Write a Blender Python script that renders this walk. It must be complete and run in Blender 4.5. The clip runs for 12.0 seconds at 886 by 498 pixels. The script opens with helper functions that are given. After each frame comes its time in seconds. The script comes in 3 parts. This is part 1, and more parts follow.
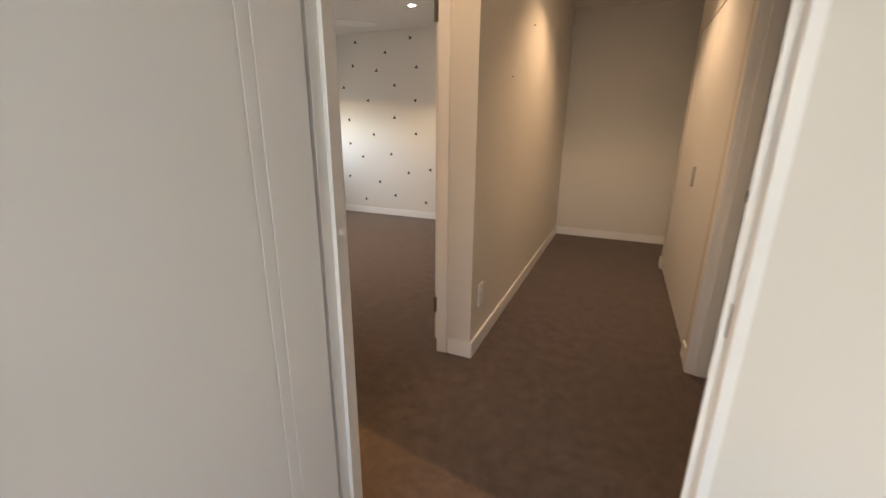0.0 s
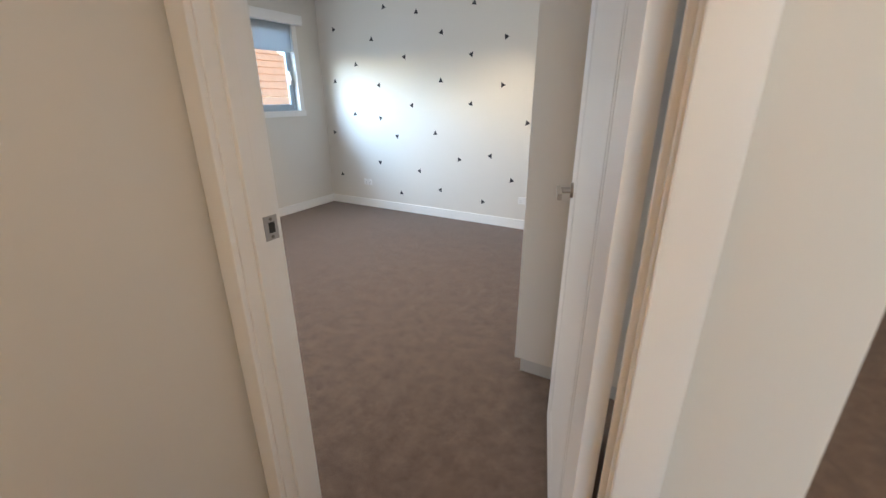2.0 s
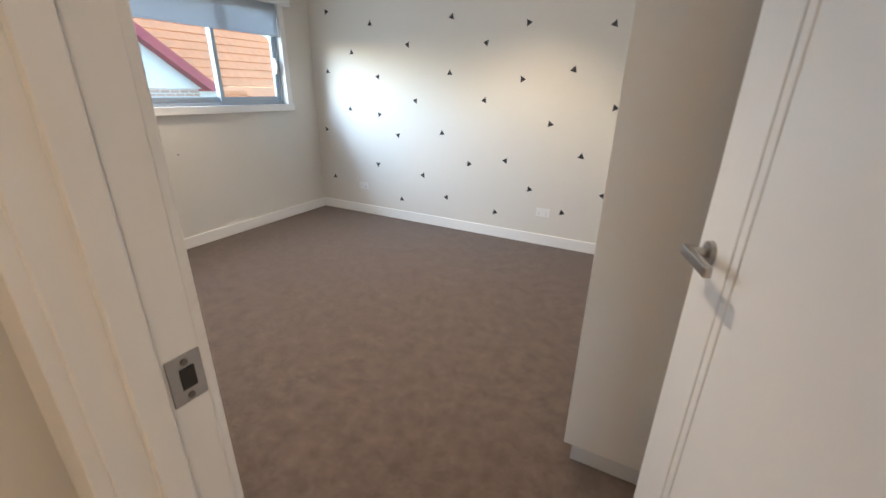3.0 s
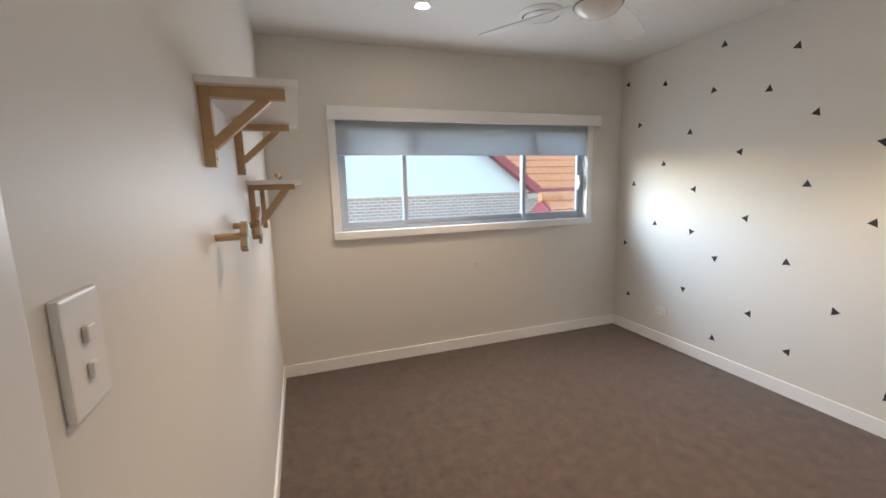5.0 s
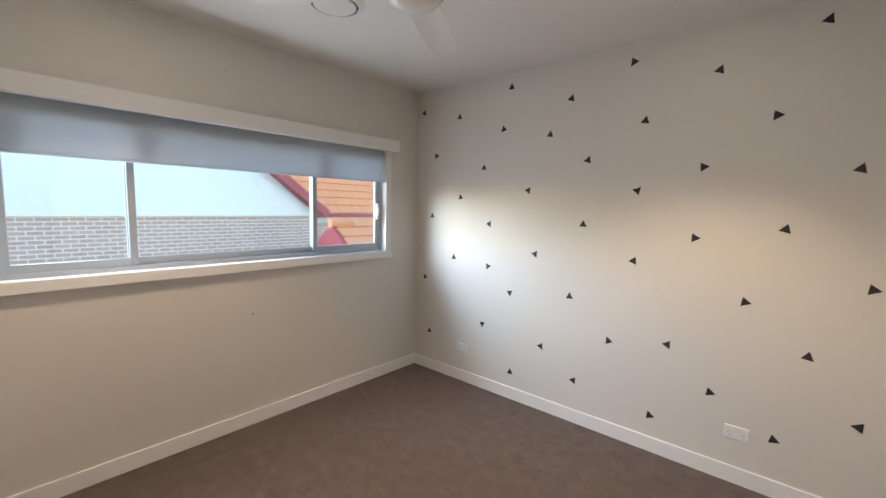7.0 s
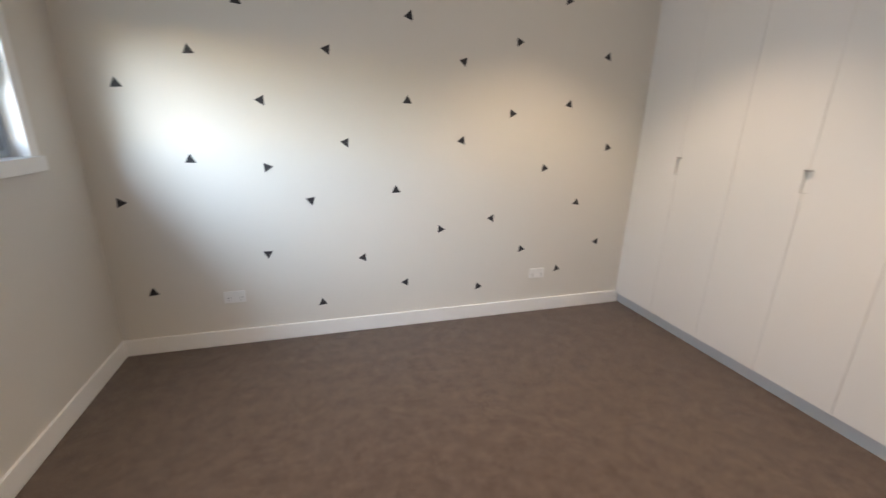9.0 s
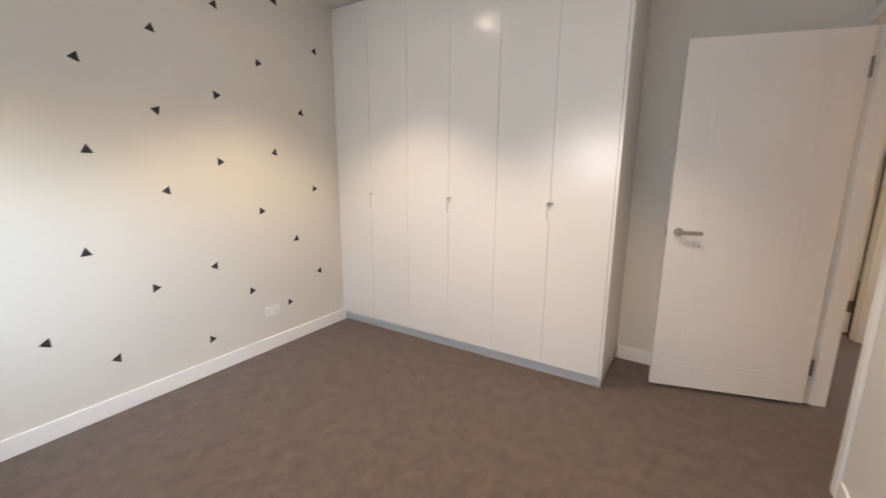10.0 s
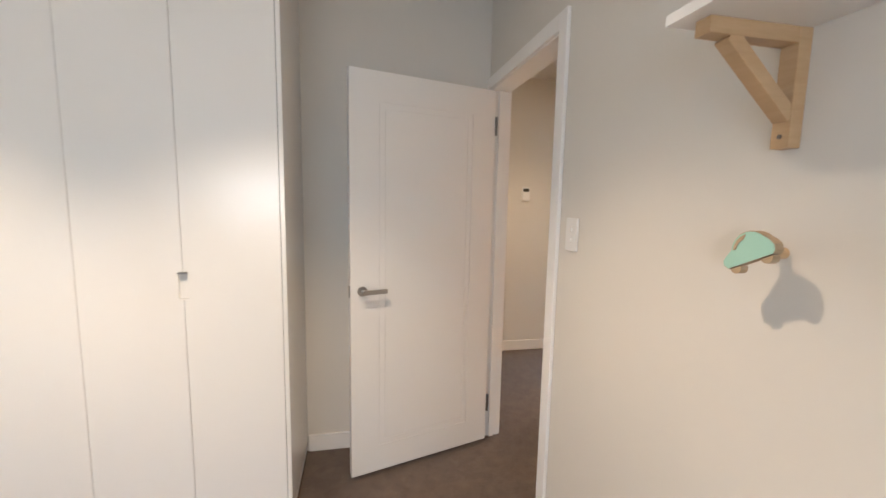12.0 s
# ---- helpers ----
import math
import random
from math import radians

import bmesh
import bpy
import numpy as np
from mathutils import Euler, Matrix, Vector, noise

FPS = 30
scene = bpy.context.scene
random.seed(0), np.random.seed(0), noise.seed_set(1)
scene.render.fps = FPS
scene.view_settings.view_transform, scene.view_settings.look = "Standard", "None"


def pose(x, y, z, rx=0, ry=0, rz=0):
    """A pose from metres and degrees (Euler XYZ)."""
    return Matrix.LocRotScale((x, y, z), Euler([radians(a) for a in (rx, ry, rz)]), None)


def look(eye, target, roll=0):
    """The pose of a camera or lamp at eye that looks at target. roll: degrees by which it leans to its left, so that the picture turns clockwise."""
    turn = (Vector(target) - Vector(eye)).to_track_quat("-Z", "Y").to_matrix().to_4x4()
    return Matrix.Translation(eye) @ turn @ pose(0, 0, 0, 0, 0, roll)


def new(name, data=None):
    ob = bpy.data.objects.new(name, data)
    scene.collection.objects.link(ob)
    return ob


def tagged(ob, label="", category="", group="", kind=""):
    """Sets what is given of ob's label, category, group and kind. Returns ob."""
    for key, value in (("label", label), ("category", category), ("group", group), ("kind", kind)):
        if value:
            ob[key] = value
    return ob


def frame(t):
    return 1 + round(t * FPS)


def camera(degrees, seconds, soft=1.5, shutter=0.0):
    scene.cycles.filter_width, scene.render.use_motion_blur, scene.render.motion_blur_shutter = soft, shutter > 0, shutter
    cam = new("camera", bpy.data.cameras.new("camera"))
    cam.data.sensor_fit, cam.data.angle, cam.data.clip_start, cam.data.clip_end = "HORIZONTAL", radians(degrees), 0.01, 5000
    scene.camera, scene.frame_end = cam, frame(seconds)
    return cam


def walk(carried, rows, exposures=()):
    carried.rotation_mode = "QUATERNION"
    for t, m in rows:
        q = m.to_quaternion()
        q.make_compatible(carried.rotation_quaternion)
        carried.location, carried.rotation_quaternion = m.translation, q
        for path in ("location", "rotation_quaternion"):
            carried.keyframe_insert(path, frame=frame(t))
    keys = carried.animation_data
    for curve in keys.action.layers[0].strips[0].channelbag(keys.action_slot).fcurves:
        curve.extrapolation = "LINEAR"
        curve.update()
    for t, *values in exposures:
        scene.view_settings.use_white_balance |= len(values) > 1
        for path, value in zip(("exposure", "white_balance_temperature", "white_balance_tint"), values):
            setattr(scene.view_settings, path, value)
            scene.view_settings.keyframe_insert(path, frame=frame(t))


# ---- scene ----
cam = camera(95.0, 12.0, shutter=0.2)
PATH = [
    (0, (0.971, -2.077, 1.297), (0.215, -0.315, 0.728), 0.6),
    (0.2, (0.881, -1.896, 1.32), (0.063, -0.159, 0.758), 1.2),
    (0.5, (0.803, -1.643, 1.361), (-0.133, 0.031, 0.795), 0.7),
    (0.8, (0.691, -1.36, 1.355), (-0.347, 0.252, 0.787), 0.3),
    (1, (0.607, -1.207, 1.364), (-0.445, 0.389, 0.777), 0.3),
    (1.1, (0.554, -1.125, 1.346), (-0.501, 0.465, 0.748), 0.1),
    (1.5, (0.324, -0.848, 1.327), (-0.69, 0.762, 0.711), -0.0),
    (2, (0.073, -0.586, 1.289), (-0.841, 1.048, 0.586), -0.2),
    (2.5, (-0.109, -0.371, 1.279), (-0.924, 1.28, 0.498), -0.3),
    (3, (-0.316, -0.167, 1.301), (-1.19, 1.476, 0.571), 0.9),
    (3.5, (-0.398, 0.074, 1.374), (-1.707, 1.386, 0.624), 1.6),
    (3.7, (-0.398, 0.183, 1.394), (-1.86, 1.295, 0.602), 1.2),
    (5.5, (-0.447, 0.272, 1.553), (-2.329, 0.931, 1.397), 0.3),
    (6, (-0.463, 0.308, 1.606), (-2.181, 1.331, 1.537), 0.9),
    (6.3, (-0.537, 0.35, 1.604), (-2.105, 1.589, 1.519), 1.0),
    (6.5, (-0.635, 0.405, 1.588), (-2.106, 1.755, 1.472), 1.2),
    (6.7, (-0.771, 0.469, 1.57), (-2.161, 1.9, 1.418), 1.3),
    (8.4, (-2.186, 0.705, 1.358), (-2.77, 2.525, 0.77), 1.7),
    (8.5, (-2.279, 0.698, 1.358), (-2.674, 2.558, 0.737), 2.6),
    (9, (-2.644, 0.854, 1.311), (-2.083, 2.683, 0.726), 1.6),
    (9.5, (-2.828, 0.781, 1.337), (-1.563, 2.248, 0.837), 0.3),
    (10, (-2.946, 0.677, 1.366), (-1.288, 1.723, 0.971), 0.4),
    (10.5, (-2.898, 0.625, 1.435), (-1.037, 1.318, 1.194), 1.4),
    (11, (-2.769, 0.643, 1.474), (-0.809, 1.001, 1.298), 1.5),
    (11.5, (-2.528, 0.74, 1.482), (-0.538, 0.712, 1.287), 1.4),
    (12, (-2.207, 0.781, 1.455), (-0.263, 0.378, 1.218), 1.1),
]
EXPOSURES = [(0, 2.2, 7900, 20), (0.5, 2.35, 7600, 18), (1.0, 2.95, 6000, 11), (1.5, 2.8, 5900, 10),
             (2.5, 2.8, 6100, 11), (3.7, 2.55, 6600, 14), (6.0, 2.4, 6900, 17), (8.5, 2.3, 6800, 16),
             (9.5, 2.5, 6900, 16), (10.5, 2.85, 6800, 15), (12.0, 2.95, 6700, 14)]
walk(cam, [(t, look(e, g, r)) for t, e, g, r in PATH], exposures=EXPOSURES)


# ---- world, sun and lamps ----
world = bpy.data.worlds.new("sky")
scene.world = world
world.use_nodes = True
wn = world.node_tree.nodes
sky = wn.new("ShaderNodeTexSky")
sky.sky_type = 'NISHITA'
sky.sun_disc = False
SUN_WAY = Vector((0.58, 0.79, -0.38)).normalized()
sky.sun_elevation = math.asin(-SUN_WAY.z)
sky.sun_rotation = math.atan2(-SUN_WAY.x, -SUN_WAY.y)
sky.air_density, sky.dust_density, sky.ozone_density = 1.0, 0.4, 1.0
world.node_tree.links.new(sky.outputs[0], wn["Background"].inputs[0])
wn["Background"].inputs[1].default_value = 0.15

sun = new("sun", bpy.data.lights.new("sun", 'SUN'))
sun.data.energy, sun.data.angle, sun.data.color = 1.25, radians(36), (0.50, 0.75, 1.0)
sun.rotation_mode = 'QUATERNION'
sun.rotation_quaternion = SUN_WAY.to_track_quat('-Z', 'Y')
sun.location = (-12, -10, 9)

WARM = (1.0, 0.80, 0.58)
CEIL = 2.59


def spot(x, y, watts, color=WARM, size=98, z=CEIL - 0.03):
    lamp = new("downlight_lamp", bpy.data.lights.new("downlight_lamp", 'SPOT'))
    lamp.data.energy, lamp.data.color = watts, color
    lamp.data.spot_size, lamp.data.spot_blend, lamp.data.shadow_soft_size = radians(size), 0.6, 0.016
    lamp.location = (x, y, z)


def window_light(place, target, sx, sy, watts, color):
    lamp = new("window_light", bpy.data.lights.new("window_light", 'AREA'))
    lamp.data.shape, lamp.data.size, lamp.data.size_y = 'RECTANGLE', sx, sy
    lamp.data.energy, lamp.data.color = watts, color
    lamp.matrix_world = look(place, target)


BED_LIGHTS = ((-3.01, 1.065), (-1.355, 2.40), (-1.355, 1.065))
HALL_LIGHTS = ((0.87, 1.36), (0.35, -0.62))
for lx, ly in BED_LIGHTS:
    spot(lx, ly, 13)
for lx, ly in HALL_LIGHTS:
    spot(lx, ly, 12.5 if ly > 0 else 5.0, (1.0, 0.74, 0.48), 122)
spot(-2.15, -0.42, 50, (1.0, 0.63, 0.28), 150)
window_light((-3.80, 1.45, 1.46), (-1.6, 1.35, 1.46), 1.6, 0.50, 3.0, (0.74, 0.87, 1.0))
window_light((1.0, -4.25, 1.5), (1.0, 0.0, 1.0), 1.9, 1.3, 6, (0.72, 0.86, 1.0))


# ---- materials ----
def shader(name, color, rough=0.5, metal=0.0, vary=0.06, scale=3.0, fine=180.0, bump=0.05, depth=0.002, coat=0.0):
    """Plain surface with broad tone changes and a fine grain."""
    m = bpy.data.materials.new(name)
    m.use_nodes = True
    nt = m.node_tree
    b = nt.nodes["Principled BSDF"]
    b.inputs["Roughness"].default_value, b.inputs["Metallic"].default_value = rough, metal
    if coat:
        b.inputs["Coat Weight"].default_value = coat
        b.inputs["Coat Roughness"].default_value = 0.12
    tc = nt.nodes.new("ShaderNodeTexCoord")
    broad = nt.nodes.new("ShaderNodeTexNoise")
    broad.inputs["Scale"].default_value, broad.inputs["Detail"].default_value = scale, 4
    nt.links.new(tc.outputs["Object"], broad.inputs["Vector"])
    ramp = nt.nodes.new("ShaderNodeMix")
    ramp.data_type = 'RGBA'
    lo, hi = [max(0, c * (1 - vary)) for c in color], [min(1, c * (1 + vary)) for c in color]
    ramp.inputs[6].default_value, ramp.inputs[7].default_value = (*lo, 1), (*hi, 1)
    nt.links.new(broad.outputs["Fac"], ramp.inputs[0])
    nt.links.new(ramp.outputs[2], b.inputs["Base Color"])
    if bump:
        grain = nt.nodes.new("ShaderNodeTexNoise")
        grain.inputs["Scale"].default_value, grain.inputs["Detail"].default_value = fine, 3
        nt.links.new(tc.outputs["Object"], grain.inputs["Vector"])
        bp = nt.nodes.new("ShaderNodeBump")
        bp.inputs["Strength"].default_value, bp.inputs["Distance"].default_value = bump, depth
        nt.links.new(grain.outputs["Fac"], bp.inputs["Height"])
        nt.links.new(bp.outputs[0], b.inputs["Normal"])
    return m


def carpet_shader():
    m = shader("carpet", (0.118, 0.088, 0.074), 0.95, vary=0.05, scale=2.0, bump=0)
    nt = m.node_tree
    b = nt.nodes["Principled BSDF"]
    b.inputs["Sheen Weight"].default_value = 0.25
    tc = nt.nodes.new("ShaderNodeTexCoord")
    scuff = nt.nodes.new("ShaderNodeTexNoise")
    scuff.inputs["Scale"].default_value, scuff.inputs["Detail"].default_value = 13.0, 10
    scuff.inputs["Roughness"].default_value, scuff.inputs["Distortion"].default_value = 0.72, 0.1
    tuft = nt.nodes.new("ShaderNodeTexNoise")
    tuft.inputs["Scale"].default_value, tuft.inputs["Detail"].default_value = 260, 2
    for n in (scuff, tuft):
        nt.links.new(tc.outputs["Object"], n.inputs["Vector"])
    ramp = nt.nodes.new("ShaderNodeValToRGB")
    ramp.color_ramp.elements[0].position, ramp.color_ramp.elements[1].position = 0.36, 0.64
    ramp.color_ramp.elements[0].color = (0.074, 0.048, 0.035, 1)
    ramp.color_ramp.elements[1].color = (0.134, 0.090, 0.066, 1)
    nt.links.new(scuff.outputs["Fac"], ramp.inputs[0])
    mix = nt.nodes.new("ShaderNodeMix")
    mix.data_type, mix.blend_type = 'RGBA', 'MULTIPLY'
    mix.inputs[0].default_value = 0.55
    nt.links.new(ramp.outputs[0], mix.inputs[6])
    nt.links.new(tuft.outputs["Fac"], mix.inputs[7])
    gain = nt.nodes.new("ShaderNodeMix")
    gain.data_type, gain.blend_type = 'RGBA', 'MULTIPLY'
    gain.inputs[0].default_value, gain.inputs[7].default_value = 1.0, (1.35, 1.35, 1.35, 1)
    gain.clamp_result = False
    nt.links.new(mix.outputs[2], gain.inputs[6])
    nt.links.new(gain.outputs[2], b.inputs["Base Color"])
    bp = nt.nodes.new("ShaderNodeBump")
    bp.inputs["Strength"].default_value, bp.inputs["Distance"].default_value = 0.7, 0.006
    nt.links.new(tuft.outputs["Fac"], bp.inputs["Height"])
    bp2 = nt.nodes.new("ShaderNodeBump")
    bp2.inputs["Strength"].default_value, bp2.inputs["Distance"].default_value = 0.15, 0.012
    nt.links.new(scuff.outputs["Fac"], bp2.inputs["Height"])
    nt.links.new(bp.outputs[0], bp2.inputs["Normal"])
    nt.links.new(bp2.outputs[0], b.inputs["Normal"])
    return m


def wood_shader(name, light, dark, rough=0.45):
    m = shader(name, light, rough, bump=0)
    nt = m.node_tree
    b = nt.nodes["Principled BSDF"]
    tc = nt.nodes.new("ShaderNodeTexCoord")
    mp = nt.nodes.new("ShaderNodeMapping")
    mp.inputs["Scale"].default_value = (9, 9, 60)
    n = nt.nodes.new("ShaderNodeTexNoise")
    n.inputs["Scale"].default_value, n.inputs["Detail"].default_value, n.inputs["Distortion"].default_value = 1.2, 5, 0.8
    r = nt.nodes.new("ShaderNodeValToRGB")
    r.color_ramp.elements[0].color, r.color_ramp.elements[1].color = (*dark, 1), (*light, 1)
    r.color_ramp.elements[0].position, r.color_ramp.elements[1].position = 0.3, 0.65
    nt.links.new(tc.outputs["Object"], mp.inputs[0])
    nt.links.new(mp.outputs[0], n.inputs["Vector"])
    nt.links.new(n.outputs["Fac"], r.inputs[0])
    nt.links.new(r.outputs[0], b.inputs["Base Color"])
    return m


def brick_shader(name, c1, c2, mortar, axis_x, w=0.24, h=0.086):
    m = shader(name, c1, 0.85, bump=0)
    nt = m.node_tree
    tc = nt.nodes.new("ShaderNodeTexCoord")
    mp = nt.nodes.new("ShaderNodeMapping")
    mp.inputs["Rotation"].default_value = (0, radians(90), radians(90)) if axis_x else (radians(90), 0, 0)
    t = nt.nodes.new("ShaderNodeTexBrick")
    t.inputs["Color1"].default_value, t.inputs["Color2"].default_value = (*c1, 1), (*c2, 1)
    t.inputs["Mortar"].default_value = (*mortar, 1)
    t.inputs["Scale"].default_value, t.inputs["Brick Width"].default_value, t.inputs["Row Height"].default_value = 1.0, w, h
    t.inputs["Mortar Size"].default_value = 0.012
    sep, com = nt.nodes.new("ShaderNodeSeparateXYZ"), nt.nodes.new("ShaderNodeCombineXYZ")
    nt.links.new(tc.outputs["Object"], sep.inputs[0])
    nt.links.new(sep.outputs["Y" if axis_x else "X"], com.inputs[0])
    nt.links.new(sep.outputs["Z"], com.inputs[1])
    nt.links.new(com.outputs[0], t.inputs["Vector"])
    nt.links.new(t.outputs["Color"], nt.nodes["Principled BSDF"].inputs["Base Color"])
    nt.nodes.remove(mp)
    return m


def glow(name, color, strength):
    m = bpy.data.materials.new(name)
    m.use_nodes = True
    b = m.node_tree.nodes["Principled BSDF"]
    b.inputs["Base Color"].default_value = (*color, 1)
    b.inputs["Emission Color"].default_value = (*color, 1)
    b.inputs["Emission Strength"].default_value = strength
    return m


PAINT = shader("wall_paint", (0.71, 0.675, 0.62), 0.5, vary=0.025, scale=1.6, fine=420, bump=0.10, depth=0.001)
CEILPAINT = shader("ceiling_paint", (0.78, 0.76, 0.73), 0.8, vary=0.02, scale=1.2, fine=350, bump=0.08, depth=0.001)
TRIM = shader("trim_gloss_paint", (0.85, 0.84, 0.82), 0.32, vary=0.02, scale=4, fine=90, bump=0.03, depth=0.001)
DOORPAINT = shader("door_paint", (0.82, 0.81, 0.79), 0.36, vary=0.02, scale=2.5, fine=120, bump=0.04, depth=0.001)
LAMINATE = shader("gloss_laminate", (0.83, 0.82, 0.80), 0.2, vary=0.012, scale=2, fine=35, bump=0.015, depth=0.001)
KICK = shader("kickboard_laminate", (0.62, 0.64, 0.66), 0.4, vary=0.03, bump=0.02)
CARPET = carpet_shader()
CHROME = shader("satin_chrome", (0.42, 0.40, 0.38), 0.28, 1.0, vary=0.05, scale=30, bump=0.02)
DARKMETAL = shader("hinge_metal", (0.22, 0.20, 0.18), 0.4, 1.0, bump=0.02)
PLASTIC = shader("white_plastic", (0.80, 0.79, 0.77), 0.35, vary=0.01, bump=0)
DARK = shader("dark_gap", (0.03, 0.028, 0.026), 0.7, bump=0)
BLACK = shader("black_vinyl", (0.016, 0.014, 0.018), 0.6, vary=0.2, bump=0)
ALU = shader("grey_aluminium", (0.40, 0.46, 0.52), 0.4, 0.1, vary=0.03, bump=0.02)
DARKALU = shader("dark_aluminium", (0.10, 0.115, 0.13), 0.45, 0.2, vary=0.03, bump=0.02)
BLIND = shader("blind_fabric", (0.60, 0.63, 0.66), 0.9, vary=0.03, scale=6, fine=900, bump=0.2, depth=0.001)
bn = BLIND.node_tree
thin, blend = bn.nodes.new("ShaderNodeBsdfTranslucent"), bn.nodes.new("ShaderNodeMixShader")
thin.inputs[0].default_value, blend.inputs[0].default_value = (0.62, 0.66, 0.70, 1), 0.45
bn.links.new(bn.nodes["Principled BSDF"].outputs[0], blend.inputs[1])
bn.links.new(thin.outputs[0], blend.inputs[2])
bn.links.new(blend.outputs[0], bn.nodes["Material Output"].inputs[0])
PINE = wood_shader("pine", (0.58, 0.39, 0.22), (0.52, 0.335, 0.18))
PLY = wood_shader("plywood", (0.46, 0.34, 0.22), (0.40, 0.285, 0.175), 0.6)
MINT = shader("mint_paint", (0.36, 0.62, 0.52), 0.5, vary=0.03, bump=0.02)
SCREEN = shader("thermostat_screen", (0.05, 0.055, 0.05), 0.2, bump=0)
LENS = glow("lamp_lens", (1.0, 0.88, 0.70), 22)
OPAL = shader("opal_glass", (0.82, 0.80, 0.76), 0.15, vary=0.01, bump=0)
TILE = shader("bath_wall_tile", (0.42, 0.30, 0.21), 0.35, vary=0.22, scale=3.5, fine=60, bump=0.04)
FLOORTILE = shader("bath_floor_tile", (0.55, 0.45, 0.30), 0.35, vary=0.22, scale=3.0, fine=60, bump=0.04)
CERAMIC = shader("white_ceramic", (0.82, 0.80, 0.76), 0.12, vary=0.01, bump=0)
VANITY = wood_shader("vanity_oak", (0.48, 0.31, 0.18), (0.36, 0.22, 0.12))
TERRA = shader("terracotta_roof_tile", (0.80, 0.33, 0.15), 0.75, vary=0.25, scale=5, fine=40, bump=0.2, depth=0.01)
MAROON = shader("maroon_paint", (0.42, 0.07, 0.09), 0.5, vary=0.06, bump=0.02)
GABLE = shader("white_cladding", (0.90, 0.92, 0.92), 0.6, vary=0.03, bump=0.02)
BRICKS = brick_shader("pink_brick", (0.60, 0.38, 0.30), (0.66, 0.45, 0.37), (0.80, 0.78, 0.75), True)
GREYBRICK = brick_shader("grey_brick", (0.10, 0.12, 0.14), (0.13, 0.15, 0.17), (0.55, 0.57, 0.58), True, 0.42, 0.22)
LEAF = shader("eucalypt_leaf", (0.11, 0.17, 0.08), 0.6, vary=0.35, scale=2, bump=0)
BARK = shader("bark", (0.20, 0.16, 0.12), 0.9, vary=0.2, scale=8, fine=40, bump=0.3, depth=0.01)
GRASS = shader("lawn", (0.07, 0.10, 0.04), 0.95, vary=0.3, scale=0.6, fine=30, bump=0.3, depth=0.02)

GLASS = bpy.data.materials.new("window_glass")
GLASS.use_nodes = True
gn = GLASS.node_tree
clear, gloss, both = gn.nodes.new("ShaderNodeBsdfTransparent"), gn.nodes.new("ShaderNodeBsdfGlossy"), gn.nodes.new("ShaderNodeMixShader")
clear.inputs[0].default_value = (0.95, 0.98, 0.97, 1)
gloss.inputs["Roughness"].default_value = 0.02
both.inputs[0].default_value = 0.05
gn.links.new(clear.outputs[0], both.inputs[1])
gn.links.new(gloss.outputs[0], both.inputs[2])
gn.links.new(both.outputs[0], gn.nodes["Material Output"].inputs[0])


# ---- building helpers ----
def bx(bm, x0, x1, y0, y1, z0, z1, bevel=0.0, turn=None):
    r = bmesh.ops.create_cube(bm, size=1, matrix=Matrix.Translation(((x0 + x1) / 2, (y0 + y1) / 2, (z0 + z1) / 2))
                              @ Matrix.Diagonal((abs(x1 - x0), abs(y1 - y0), abs(z1 - z0), 1)))
    vs = r["verts"]
    if bevel:
        es = list({e for v in vs for e in v.link_edges})
        out = bmesh.ops.bevel(bm, geom=es, offset=bevel, segments=2, profile=0.6, affect='EDGES')
        vs = list({v for f in out["faces"] for v in f.verts} | {v for v in vs if v.is_valid})
    if turn is not None:
        bmesh.ops.transform(bm, matrix=turn, verts=[v for v in vs if v.is_valid])
    return vs


def cyl(bm, place, r0, r1, length, axis='Z', seg=28):
    rot = {'Z': Matrix(), 'X': pose(0, 0, 0, 0, 90, 0), 'Y': pose(0, 0, 0, -90, 0, 0)}[axis]
    return bmesh.ops.create_cone(bm, cap_ends=True, segments=seg, radius1=r0, radius2=r1, depth=length,
                                 matrix=Matrix.Translation(place) @ rot)["verts"]


def lathe(bm, profile, place=(0, 0, 0), seg=40):
    rings = []
    for r, z in profile:
        rings.append([bm.verts.new((place[0] + r * math.cos(2 * math.pi * i / seg), place[1] + r * math.sin(2 * math.pi * i / seg), place[2] + z)) for i in range(seg)])
    for a, b in zip(rings, rings[1:]):
        for i in range(seg):
            bm.faces.new((a[i], a[(i + 1) % seg], b[(i + 1) % seg], b[i]))
    for ring in (rings[0], rings[-1]):
        if (ring[0].co - ring[seg // 2].co).length > 1e-4:
            bm.faces.new(ring)
    bmesh.ops.recalc_face_normals(bm, faces=bm.faces)


def plate(bm, outline, depth, m=None):
    """A flat shape, given by its outline in x and z, with thickness along y."""
    n = len(outline)
    a = [bm.verts.new((x, -depth / 2, z)) for x, z in outline]
    b = [bm.verts.new((x, depth / 2, z)) for x, z in outline]
    bm.faces.new(a)
    bm.faces.new(b[::-1])
    for i in range(n):
        bm.faces.new((a[i], b[i], b[(i + 1) % n], a[(i + 1) % n]))
    bmesh.ops.recalc_face_normals(bm, faces=bm.faces)
    if m is not None:
        bmesh.ops.transform(bm, matrix=m, verts=a + b)


def part(name, bm, material, parent=None, label="", smooth=False):
    me = bpy.data.meshes.new(name)
    if smooth:
        for f in bm.faces:
            f.smooth = True
    bm.to_mesh(me)
    bm.free()
    me.materials.append(material)
    if smooth:
        me.set_sharp_from_angle(angle=radians(40))
    ob = new(name, me)
    if parent is not None:
        ob.parent = parent
    if label:
        ob["label"] = label
    return ob


